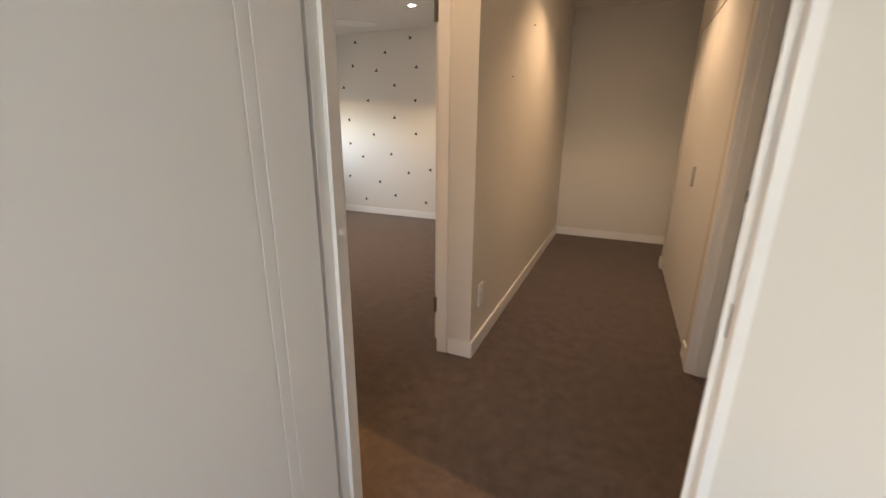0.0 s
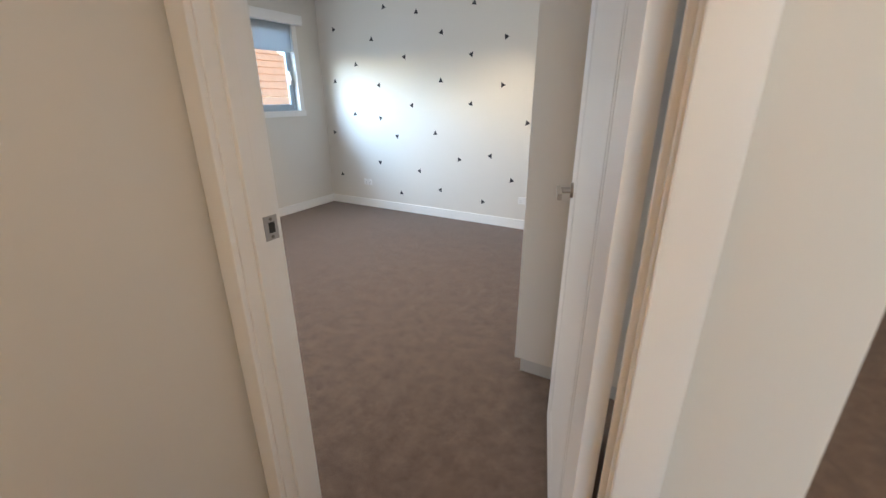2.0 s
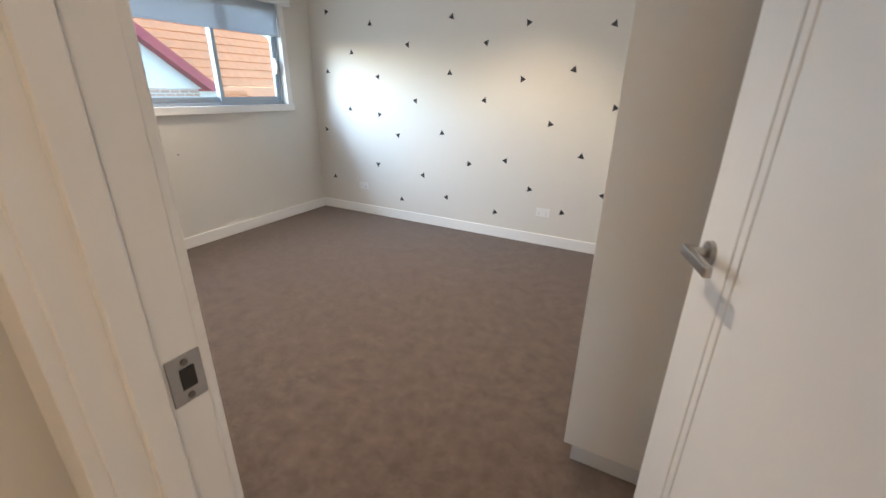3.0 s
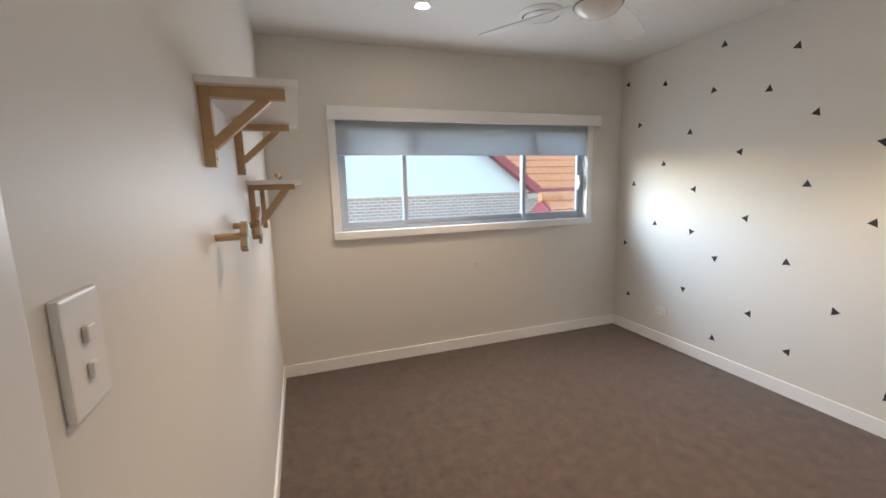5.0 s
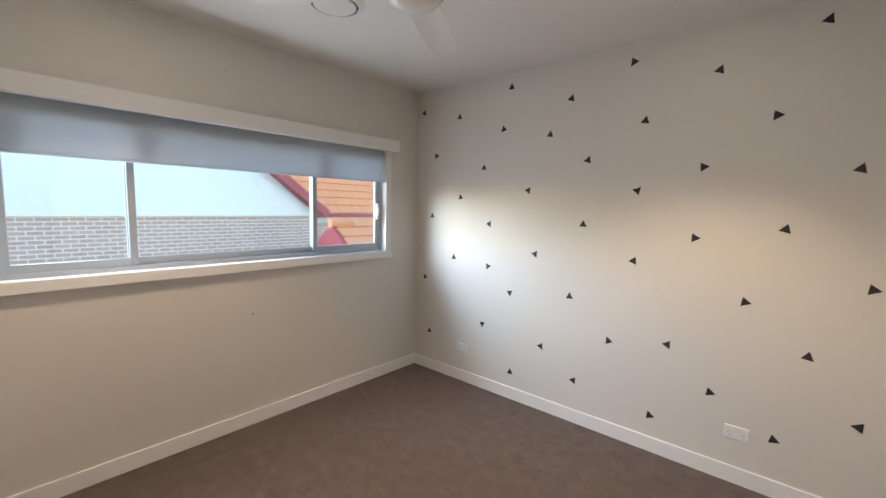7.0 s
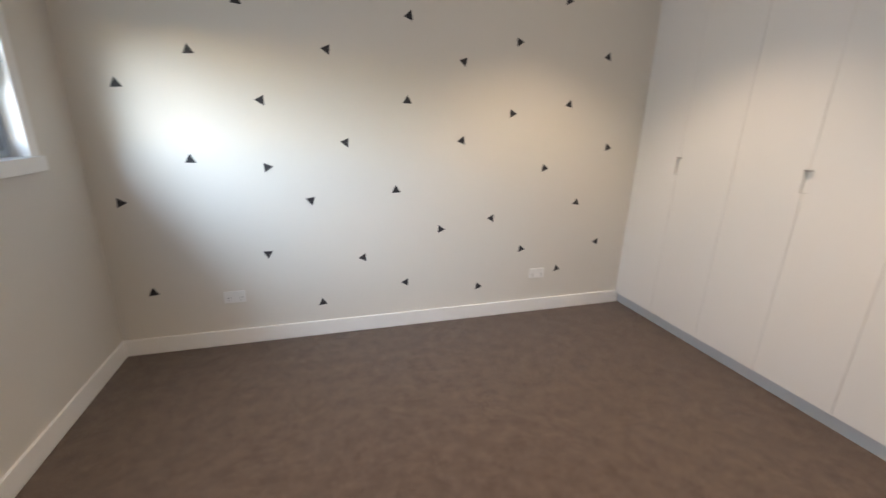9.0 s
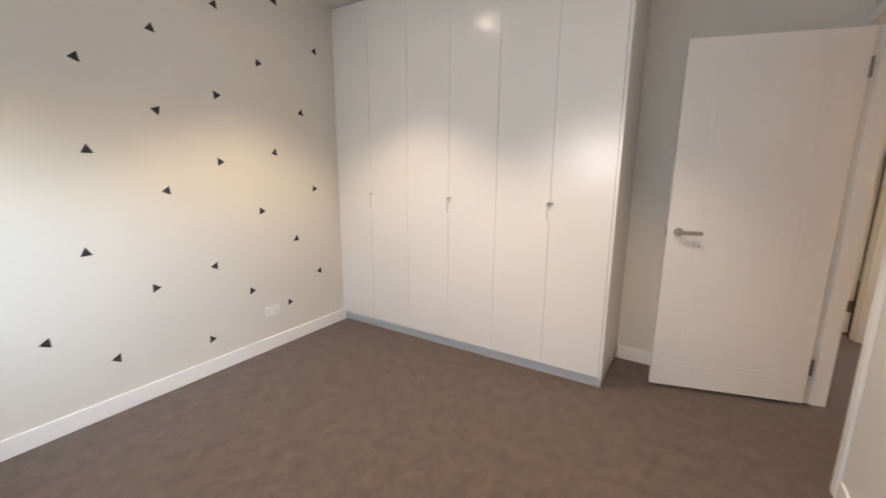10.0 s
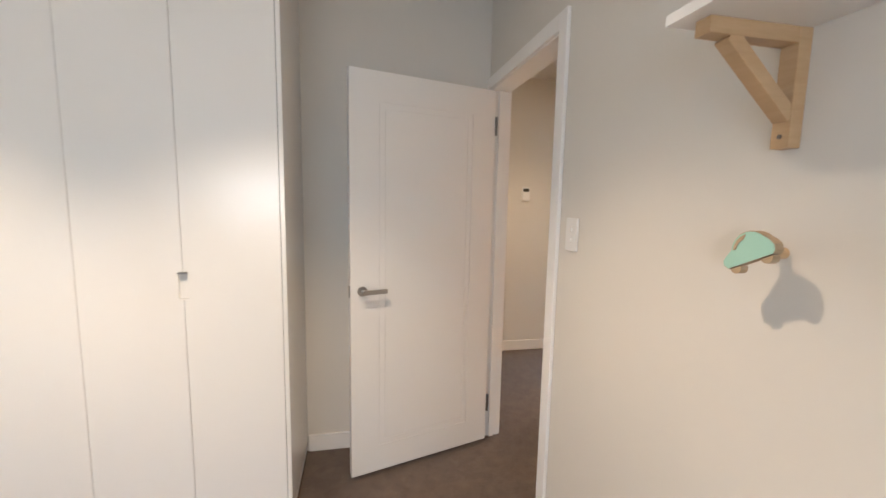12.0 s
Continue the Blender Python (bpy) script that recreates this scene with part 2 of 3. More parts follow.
def boxes(name, material, parent, *list_of, bevel=0.0, label=""):
    bm = bmesh.new()
    for b in list_of:
        bx(bm, *b, bevel=bevel)
    return part(name, bm, material, parent, label)


def thing(name, place, label, category, group="", kind="", turn=0.0):
    e = new(name)
    e.empty_display_size = 0.05
    e.matrix_world = pose(*place, 0, 0, turn)
    return tagged(e, label, category, group, kind)


def solid(name, material, label, category, *list_of, bevel=0.0):
    return tagged(boxes(name, material, None, *list_of, bevel=bevel), label, category, kind="structure")


# ---- setting ----
XW, XE, XC, XR = -3.765, 0.10, 0.283, 1.45
YS, YH, YN, YB = 0.045, -0.06, 3.318, 3.24
DOOR_L, DOOR_R, HEAD = -0.744, 0.07, 2.075
WIN = (0.565, 2.92, 1.145, 2.03)
Y2, Y2S, D2L, D2R = -1.285, -1.365, 0.37, 1.165
BATH_S = -1.24

solid("floor", CARPET, "mottled brown loop carpet, slightly scuffed", "carpet", (XW - 0.12, 4.2, -4.3, 3.5, -0.15, 0.0))
bath_floor = solid("bathroom_floor", KICK, "large beige stone floor tiles with fine grout", "floor", (-3.4, -0.916, -1.95, -0.073, 0.0005, 0.008))
tile_bm = bmesh.new()
bx(tile_bm, -0.298, 0.298, -0.298, 0.298, 0.008, 0.013)
tile_first = part("tile", tile_bm, FLOORTILE, bath_floor)
tile_first.location = (-1.216, -0.373, 0)
for tx in range(4):
    for ty in range(3):
        if tx or ty:
            tile = tile_first.copy()
            scene.collection.objects.link(tile)
            tile.location = (-1.216 - 0.602 * tx, -0.373 - 0.602 * ty, 0)
solid("ceiling", CEILPAINT, "flat white painted plaster ceiling", "ceiling", (XW - 0.12, 4.2, -4.4, 3.5, CEIL, CEIL + 0.14))
solid("wall_north", PAINT, "white painted wall scattered with black triangle decals", "wall", (XW - 0.12, XE, YN, YN + 0.12, 0, CEIL))
solid("wall_west", PAINT, "white painted wall below and around a wide window", "wall",
      (XW - 0.12, XW, YH, WIN[0] - 0.06, 0, CEIL), (XW - 0.12, XW, WIN[1] + 0.06, YN, 0, CEIL),
      (XW - 0.12, XW, WIN[0] - 0.06, WIN[1] + 0.06, 0, WIN[2] - 0.06), (XW - 0.12, XW, WIN[0] - 0.06, WIN[1] + 0.06, WIN[3] + 0.06, CEIL))
solid("wall_south", PAINT, "white painted wall with shelves and pegs", "wall",
      (XW, DOOR_L - 0.02, YH, YS, 0, CEIL), (DOOR_L - 0.02, DOOR_R + 0.02, YH, YS, HEAD + 0.02, CEIL))
solid("wall_east", PAINT, "white painted wall between bedroom and corridor", "wall",
      (DOOR_R + 0.02, XC, YH, YS, 0, CEIL), (XE, XC, YS, YB, 0, CEIL))
solid("wall_corridor_end", PAINT, "white painted end wall of the corridor", "wall", (XE, 1.9, YB, YB + 0.16, 0, CEIL))
solid("wall_hall_west", PAINT, "white painted hall wall beside the bathroom door", "wall",
      (-0.928, -0.828, -0.61, YH, 0, CEIL), (-0.928, -0.828, Y2, BATH_S, 0, CEIL), (-0.928, -0.828, BATH_S, -0.61, 2.1, CEIL))
solid("wall_hall_south", PAINT, "white painted wall round the hall doorway", "wall",
      (-0.928, D2L - 0.02, Y2S, Y2, 0, CEIL), (D2R + 0.02, XR, Y2S, Y2, 0, CEIL), (D2L - 0.02, D2R + 0.02, Y2S, Y2, HEAD + 0.02, CEIL))
solid("wall_corridor_east", PAINT, "white painted corridor wall with a doorway", "wall",
      (XR, XR + 0.13, Y2S, -0.52, 0, CEIL), (XR, XR + 0.13, 0.30, 0.50, 0, CEIL), (XR, XR + 0.13, -0.52, 0.30, HEAD + 0.02, CEIL),
      (XR, XR + 0.13, 2.22, 2.36, 0, CEIL), (XR, XR + 0.13, 0.50, 2.22, 2.09, CEIL), (XR + 0.13, 1.72, 2.26, 2.36, 0, CEIL), (1.70, 1.82, 2.36, YB, 0, CEIL))
solid("wall_side_room", PAINT, "white painted walls of the side room", "wall",
      (XR + 0.13, 4.1, 0.37, 0.49, 0, CEIL), (4.0, 4.12, Y2S, 0.37, 0, CEIL), (XR + 0.13, 4.1, Y2S - 0.002, Y2S + 0.1, 0, CEIL))
solid("wall_back_room", PAINT, "white painted walls of the room behind", "wall",
      (-0.97, -0.87, -4.3, Y2S, 0, CEIL), (2.9, 3.0, -4.3, Y2S - 0.003, 0, CEIL), (-0.97, 0.0, -4.42, -4.3, 0, CEIL), (2.0, 3.0, -4.42, -4.3, 0, CEIL),
      (0.0, 2.0, -4.42, -4.3, 0, 0.8), (0.0, 2.0, -4.42, -4.3, 2.2, CEIL))
solid("wall_bathroom", TILE, "brown stone-look tiled bathroom walls", "wall",
      (-3.5, -3.4, -2.05, -1.42, 0, CEIL), (-3.5, -3.4, -1.42, -0.29, 0, 1.42), (-3.5, -3.4, -1.42, -0.29, 2.05, CEIL), (-3.5, -3.4, -0.29, YH - 0.012, 0, CEIL),
      (-3.4, -0.931, -2.05, -1.95, 0, CEIL), (-3.4, -0.928, YH - 0.012, YH, 0, CEIL))


def skirting(*runs):
    """White skirting boards with a rounded top edge, one mesh a run."""
    for x0, x1, y0, y1 in runs:
        bm = bmesh.new()
        bx(bm, x0, x1, y0, y1, 0.0, 0.098, bevel=0.004)
        tagged(part("baseboard", bm, TRIM), "white gloss painted skirting board", "baseboard", kind="structure")


T = 0.014
skirting((XW, XW + T, YS, YN), (XW + T, -0.43, YN - T, YN), (XW + T, DOOR_L - 0.08, YS, YS + T), (XE - T, XE, YS + 0.03, 1.072),
         (XC, XC + T, YH + 0.002, YB), (XC + T, 1.70, YB - T, YB), (-0.828, -0.828 + T, -0.545, YH - 0.016),
         (XR - T, XR, Y2, -0.585), (XR - T, XR, 0.365, 0.50), (XR - T, XR, 2.22, 2.36), (XR + 0.13, 1.70, 2.36, 2.36 + T),
         (XR + 0.135, 4.0, 0.37 - T, 0.37), (0.146, XC + T, YH - T, YH), (-0.828, 0.29, Y2, Y2 + T))


# ---- door frames and doors ----
def door_frame(name, place, turn, width, thick, label, north=True, south=True):
    """Lining, stops and architraves of an opening that runs along local x from 0, with the wall from y = 0 to thick."""
    f = thing(name, place, label, "door frame", kind="structure", turn=turn)
    for nm, b in (("jamb", (-0.02, 0.0, -0.003, thick + 0.003, 0, HEAD)), ("jamb", (width, width + 0.02, -0.003, thick + 0.003, 0, HEAD)),
                  ("head", (-0.02, width + 0.02, -0.003, thick + 0.003, HEAD, HEAD + 0.02))):
        boxes(nm, TRIM, f, b, bevel=0.002)
    for b in ((0.0, 0.012, 0.03, thick - 0.045, 0, HEAD), (width - 0.012, width, 0.03, thick - 0.045, 0, HEAD)):
        boxes("stop", TRIM, f, b, bevel=0.002)
    for on, y0, y1 in ((south, -0.017, -0.001), (north, thick + 0.001, thick + 0.017)):
        if on:
            for b in ((-0.067, -0.006, y0, y1, 0, HEAD + 0.067), (width + 0.006, width + 0.067, y0, y1, 0, HEAD + 0.067),
                      (-0.006, width + 0.006, y0, y1, HEAD + 0.006, HEAD + 0.067)):
                boxes("architrave", TRIM, f, b, bevel=0.003)
    return f


frame_bed = door_frame("door_frame_bedroom", (DOOR_L, YH, 0), 0, DOOR_R - DOOR_L, YS - YH, "white gloss painted door frame with steel strike plate")
frame_hall = door_frame("door_frame_hall", (D2L, Y2S, 0), 0, D2R - D2L, Y2 - Y2S, "white gloss painted door frame of the hall doorway", south=False)
frame_side = door_frame("door_frame_side", (XR, 0.28, 0), -90, 0.78, 0.13, "white gloss painted door frame of the side room", south=True)
frame_bath = door_frame("door_frame_bathroom", (-0.828, -0.63, 0), -90, 0.59, -0.0 + 0.1, "white gloss painted bathroom door frame", north=False, south=False)
frame_bath.matrix_world = pose(-0.928, -0.63, 0, 0, 0, -90)


def strike(parent, x, y, z, side):
    """Steel strike plate let into a lining, with its latch hole."""
    bm = bmesh.new()
    bx(bm, x, x + side * 0.003, y - 0.019, y + 0.019, z - 0.03, z + 0.03, bevel=0.001)
    p = part("strike_plate", bm, CHROME, parent, "satin steel strike plate")
    boxes("latch_hole", DARK, p, (x + side * 0.002, x + side * 0.0045, y - 0.007, y + 0.009, z - 0.012, z + 0.014))
    bm = bmesh.new()
    for dz in (-0.022, 0.022):
        cyl(bm, (x + side * 0.0035, y, z + dz), 0.004, 0.004, 0.002, 'X', 12)
    part("screw", bm, DARKMETAL, p)


strike(frame_bed, 0.0, 0.086, 0.995, 1)
strike(frame_hall, D2R - D2L, 0.045, 1.0, -1)
strike(frame_side, 0.0, 0.09, 1.0, 1)


def door_leaf(name, place, turn, label, hand=1, inset=0.145):
    """A flush leaf 0.818 x 2.04 m along local x from the hinge, with two fine grooved frames on each face."""
    d = thing(name, place, label, "door", kind="structure", turn=turn)
    w, h, z = 0.818, 2.04, 0.02
    bm = bmesh.new()
    bx(bm, 0, w, -0.0145, 0.0145, z, z + h)
    for s in (-1, 1):
        y0, y1 = sorted((s * 0.0145, s * 0.0175))
        a, b, g = inset, inset + 0.03, 0.0035
        for x0, x1, z0, z1 in ((0, a - g, z, z + h), (w - a + g, w, z, z + h), (a - g, w - a + g, z, z + a - g), (a - g, w - a + g, z + h - a + g, z + h),
                               (a + g, b - g, z + a + g, z + h - a - g), (w - b + g, w - a - g, z + a + g, z + h - a - g),
                               (b - g, w - b + g, z + a + g, z + b - g), (b - g, w - b + g, z + h - b + g, z + h - a - g),
                               (b + g, w - b - g, z + b + g, z + h - b - g)):
            bx(bm, x0, x1, y0, y1, z0, z1)
    part("leaf", bm, DOORPAINT, d)
    for s in (-1, 1):
        bm = bmesh.new()
        cyl(bm, (w - 0.06, s * 0.0215, 1.0), 0.026, 0.024, 0.009, 'Y')
        cyl(bm, (w - 0.06, s * 0.043, 1.0), 0.010, 0.010, 0.04, 'Y', 20)
        hd = part("door_handle", bm, CHROME, d, "satin chrome lever handle", smooth=True)
        bm = bmesh.new()
        bx(bm, w - 0.175, w - 0.048, s * 0.056, s * 0.070, 0.99, 1.012, bevel=0.003)
        part("lever", bm, CHROME, hd)
    boxes("latch", CHROME, d, (w - 0.001, w + 0.002, -0.011, 0.011, 0.97, 1.03))
    for hz in (0.25, 1.87):
        bm = bmesh.new()
        cyl(bm, (-0.006, hand * 0.021, hz), 0.007, 0.007, 0.10, 'Z', 14)
        bx(bm, -0.003, 0.0, -0.016, hand * 0.02, hz - 0.05, hz + 0.05)
        part("hinge", bm, DARKMETAL, d, "dark steel butt hinge", smooth=True)
    return d


door_leaf("door_1", (0.030, 0.044, 0), 90 + 16, "white flush door standing open with a chrome lever", 1)
door_leaf("door_2", (D2L - 0.012, Y2S - 0.022, 0), -90 - 3, "white flush door with fine grooves, standing open", 1, 0.12)
door_leaf("door_3", (XR + 0.155, -0.475, 0), -3, "white flush door of the side room, standing open", 1)


# ---- bedroom: window ----
win = thing("window_1", (XW, 0, 0), "wide grey aluminium sliding window in a white timber surround", "window", kind="structure")
y0, y1, z0, z1 = WIN
for b in ((-0.12, 0.016, y0 - 0.06, y0, z0, z1), (-0.12, 0.016, y1, y1 + 0.06, z0, z1), (-0.12, 0.016, y0, y1, z1, z1 + 0.06)):
    boxes("window_trim", TRIM, win, b, bevel=0.002)
boxes("window_sill", TRIM, win, (-0.12, 0.036, y0 - 0.06, y1 + 0.06, z0 - 0.06, z0), bevel=0.003, label="white painted sill")
for b in ((-0.115, -0.045, y0, y0 + 0.03, z0, z1), (-0.115, -0.045, y1 - 0.03, y1, z0, z1), (-0.115, -0.045, y0 + 0.03, y1 - 0.03, z0, z0 + 0.025),
          (-0.115, -0.045, y0 + 0.03, y1 - 0.03, z1 - 0.025, z1)):
    boxes("window_frame", ALU, win, b, bevel=0.002)
SASHES = ((y0 + 0.03, 1.135, -0.068), (1.095, 2.285, -0.098), (2.245, y1 - 0.03, -0.068))
for a, b, x in SASHES:
    bm = bmesh.new()
    for q in ((a, a + 0.036, z0 + 0.025, z1 - 0.025), (b - 0.036, b, z0 + 0.025, z1 - 0.025), (a + 0.036, b - 0.036, z0 + 0.025, z0 + 0.068),
              (a + 0.036, b - 0.036, z1 - 0.06, z1 - 0.025)):
        bx(bm, x - 0.012, x + 0.014, *q, bevel=0.002)
    sash = part("sash", bm, ALU, win, "grey aluminium sash")
    pane = boxes("pane", GLASS, sash, (x - 0.002, x + 0.002, a + 0.036, b - 0.036, z0 + 0.068, z1 - 0.06))
    pane.visible_shadow = False
lk = boxes("window_latch", PLASTIC, win, (-0.054, -0.030, y1 - 0.062, y1 - 0.042, 1.42, 1.56), bevel=0.004, label="white plastic latch")
boxes("latch_lever", PLASTIC, lk, (-0.030, -0.018, y1 - 0.058, y1 - 0.046, 1.46, 1.52), bevel=0.002)

blind = thing("roller_blind", (XW, 0, 0), "grey-white roller blind partly drawn under a white pelmet", "blind")
boxes("pelmet", TRIM, blind, (0.017, 0.075, y0 - 0.058, y1 + 0.105, 2.012, 2.108), bevel=0.003, label="white pelmet board")
boxes("fabric", BLIND, blind, (-0.012, -0.0105, y0 + 0.003, y1 - 0.003, 1.758, 2.029))
boxes("bottom_rail", BLIND, blind, (-0.017, -0.005, y0 + 0.003, y1 - 0.003, 1.745, 1.761), bevel=0.003)
bm = bmesh.new()
cyl(bm, (0.004, y1 - 0.004, 1.74), 0.002, 0.002, 0.5, 'Z', 8)
part("chain", bm, ALU, blind)


# ---- bedroom: ceiling fittings ----
def downlight(x, y):
    d = thing("downlight", (x, y, CEIL), "round white recessed downlight, lit warm", "downlight", "ceiling downlights")
    bm = bmesh.new()
    lathe(bm, [(0.038, -0.001), (0.047, -0.006), (0.050, 0.0), (0.050, 0.002), (0.038, 0.002), (0.038, -0.001)])
    part("trim_ring", bm, PLASTIC, d, smooth=True)
    bm = bmesh.new()
    cyl(bm, (0, 0, -0.001), 0.037, 0.037, 0.003)
    lens = part("lens", bm, LENS, d, "glowing lens")
    lens.visible_shadow = False
    return d


for lx, ly in BED_LIGHTS + HALL_LIGHTS:
    downlight(lx, ly)

vent = thing("ceiling_vent", (-2.91, 1.84, CEIL), "round white ceiling air diffuser", "air vent")
bm = bmesh.new()
lathe(bm, [(0.150, 0.0), (0.150, -0.006), (0.128, -0.022), (0.120, -0.022), (0.126, -0.004), (0.126, 0.0)], seg=48)
part("ring", bm, PLASTIC, vent, smooth=True)
bm = bmesh.new()
cyl(bm, (0, 0, -0.004), 0.126, 0.126, 0.004, seg=48)
part("duct", bm, DARK, vent, "dark annular gap")
bm = bmesh.new()
lathe(bm, [(0.0001, -0.034), (0.08, -0.033), (0.106, -0.026), (0.110, -0.020), (0.104, -0.016), (0.0001, -0.016)], seg=48)
part("disc", bm, PLASTIC, vent, smooth=True)

fan = thing("ceiling_fan", (-2.13, 1.655, CEIL), "white four-bladed ceiling fan with an opal light", "ceiling fan", turn=30.5)
bm = bmesh.new()
lathe(bm, [(0.066, 0.0), (0.066, -0.012), (0.058, -0.045), (0.030, -0.066), (0.018, -0.07)])
part("canopy", bm, PLASTIC, fan, smooth=True)
bm = bmesh.new()
cyl(bm, (0, 0, -0.12), 0.0125, 0.0125, 0.15)
part("rod", bm, PLASTIC, fan, smooth=True)
bm = bmesh.new()
lathe(bm, [(0.018, -0.145), (0.034, -0.15), (0.036, -0.19), (0.05, -0.22), (0.106, -0.23), (0.112, -0.235), (0.112, -0.273), (0.106, -0.278), (0.02, -0.278)])
part("motor", bm, PLASTIC, fan, smooth=True)
for zz in (-0.2315, -0.277):
    bm = bmesh.new()
    lathe(bm, [(0.109, zz - 0.002), (0.1145, zz - 0.002), (0.1145, zz + 0.002), (0.109, zz + 0.002), (0.109, zz - 0.002)])
    part("trim_band", bm, DARKMETAL, fan, "thin dark band", smooth=True)
bm = bmesh.new()
lathe(bm, [(0.108, -0.28), (0.104, -0.292), (0.088, -0.310), (0.06, -0.324), (0.03, -0.331), (0.0005, -0.333)])
part("light", bm, OPAL, fan, "opal glass dome", smooth=True)
for k in range(4):
    bm = bmesh.new()
    nx = 14
    top, bot = [], []
    for i in range(nx + 1):
        u = i / nx
        r = 0.10 + 0.56 * u
        hw = 0.052 + 0.016 * math.sin(math.pi * min(1, u * 1.1)) if u < 0.94 else 0.052 * (1 - (u - 0.94) * 5)
        row_t, row_b = [], []
        for v in (-1, -0.33, 0.33, 1):
            zz = -0.255 - 0.20 * v * hw + 0.006 * (1 - v * v)
            row_t.append(bm.verts.new((r, v * hw, zz + 0.0035)))
            row_b.append(bm.verts.new((r, v * hw, zz - 0.0035)))
        top.append(row_t)
        bot.append(row_b)
    for i in range(nx):
        for j in range(3):
            bm.faces.new((top[i][j], top[i + 1][j], top[i + 1][j + 1], top[i][j + 1]))
            bm.faces.new((bot[i][j], bot[i][j + 1], bot[i + 1][j + 1], bot[i + 1][j]))
        bm.faces.new((top[i][0], bot[i][0], bot[i + 1][0], top[i + 1][0]))
        bm.faces.new((top[i][3], top[i + 1][3], bot[i + 1][3], bot[i][3]))
    for i in (0, nx):
        bm.faces.new((*top[i], *bot[i][::-1]))
    bmesh.ops.recalc_face_normals(bm, faces=bm.faces)
    bl = part("blade", bm, PLASTIC, fan, smooth=True)
    bl.matrix_local = pose(0, 0, 0, 0, 0, 90 * k)


# ---- bedroom: wardrobe ----
WY0, WY1, WX = 1.078, YN - 0.002, -0.448
ward = thing("wardrobe", (0, 0, 0), "tall built-in white gloss wardrobe with six doors", "wardrobe")
boxes("carcass", LAMINATE, ward, (WX + 0.024, XE - 0.001, WY0 + 0.018, WY1, 0.075, CEIL - 0.026))
boxes("end_panel", LAMINATE, ward, (WX - 0.002, XE - 0.001, WY0, WY0 + 0.0175, 0.072, CEIL - 0.004), bevel=0.0015)
boxes("top_filler", LAMINATE, ward, (WX + 0.012, XE - 0.001, WY0 + 0.018, WY1, CEIL - 0.025, CEIL - 0.003))
boxes("kickboard", KICK, ward, (WX + 0.028, XE - 0.016, WY0 + 0.006, WY1, 0.0, 0.074), label="grey-blue kickboard")
NDOOR = 6
dw = (WY1 - WY0 - 0.018) / NDOOR
for k in range(NDOOR):
    a = WY0 + 0.018 + k * dw + 0.0025
    b = a + dw - 0.0025
    inner = 1 if k % 2 == 0 else -1
    bm = bmesh.new()
    # the edge that meets its partner is cut back for the finger pull
    cut, za, zb = 0.017, 1.045, 1.155
    if inner == 1:
        lo, hi, n0, n1 = a, b - cut, b - cut, b
    else:
        lo, hi, n0, n1 = a + cut, b, a, a + cut
    bx(bm, WX, WX + 0.02, lo, hi, 0.078, CEIL - 0.03)
    bx(bm, WX, WX + 0.02, n0, n1, 0.078, za)
    bx(bm, WX, WX + 0.02, n0, n1, zb, CEIL - 0.03)
    bmesh.ops.remove_doubles(bm, verts=bm.verts, dist=1e-5)
    dr = part("door", bm, LAMINATE, ward)
    if inner == 1:
        p = boxes("finger_pull", PLASTIC, dr, (WX + 0.016, WX + 0.021, b - cut, b + cut + 0.005, za, zb), label="recessed finger pull")
        boxes("pull_cap", CHROME, p, (WX - 0.004, WX + 0.016, b - cut + 0.001, b + cut + 0.004, zb - 0.009, zb - 0.001), bevel=0.001, label="small chrome cap")


# ---- bedroom: wall decals, outlets, switch ----
DECALS = ((-3.68, 2.40), (-3.26, 2.31), (-2.75, 2.47), (-2.81, 2.16), (-3.52, 2.0), (-2.26, 2.31), (-2.41, 2.08), (-2.99, 1.87), (-3.23, 1.63),
          (-2.12, 1.88), (-2.57, 1.68), (-2.92, 1.41), (-3.56, 1.46), (-3.29, 1.1), (-3.64, 0.88), (-2.92, 1.06), (-2.7, 0.87), (-2.96, 0.56),
          (-3.57, 0.37), (-2.49, 1.2), (-2.2, 0.92), (-2.13, 1.44), (-2.41, 0.5), (-2.67, 0.22), (-2.14, 0.31), (-1.91, 0.66), (-1.79, 1.67),
          (-1.77, 2.1), (-1.86, 2.47), (-1.4, 2.33), (-1.44, 1.8), (-1.455, 1.39), (-1.785, 1.22), (-1.555, 0.72), (-1.625, 0.235), (-1.315, 0.49),
          (-1.19, 1.05), (-1.13, 2.05), (-0.97, 2.48), (-0.64, 2.23), (-0.8, 1.76), (-1.05, 1.46), (-0.71, 1.19), (-0.91, 0.81), (-0.70, 0.51),
          (-1.01, 0.32))
TURNS = (-20, -5, 0, 15, 30, -20, -5, -5, 5, -20, -35, -30, 5, 0, 30, 38, 70, 60, 5, -35, 3, 0, -26, 4, -30, 26, -42, -10, 25, -22, 34, 30, -22,
         -30, 22, 21, 22, 28, -22, -22, -18, -15, 23, -7, -31, 15)
for (dx, dz), ang in zip(DECALS, TURNS):
    bm = bmesh.new()
    plate(bm, [(0.031 * math.cos(radians(ang + 90 + q)), 0.031 * math.sin(radians(ang + 90 + q))) for q in (0, 120, 240)], 0.0008)
    d = part("wall_decal", bm, BLACK)
    d.location = (dx, YN - 0.0006, dz)
    tagged(d, "small black triangle decal stuck on the white wall", "wall decal", "triangle decals on the wall")


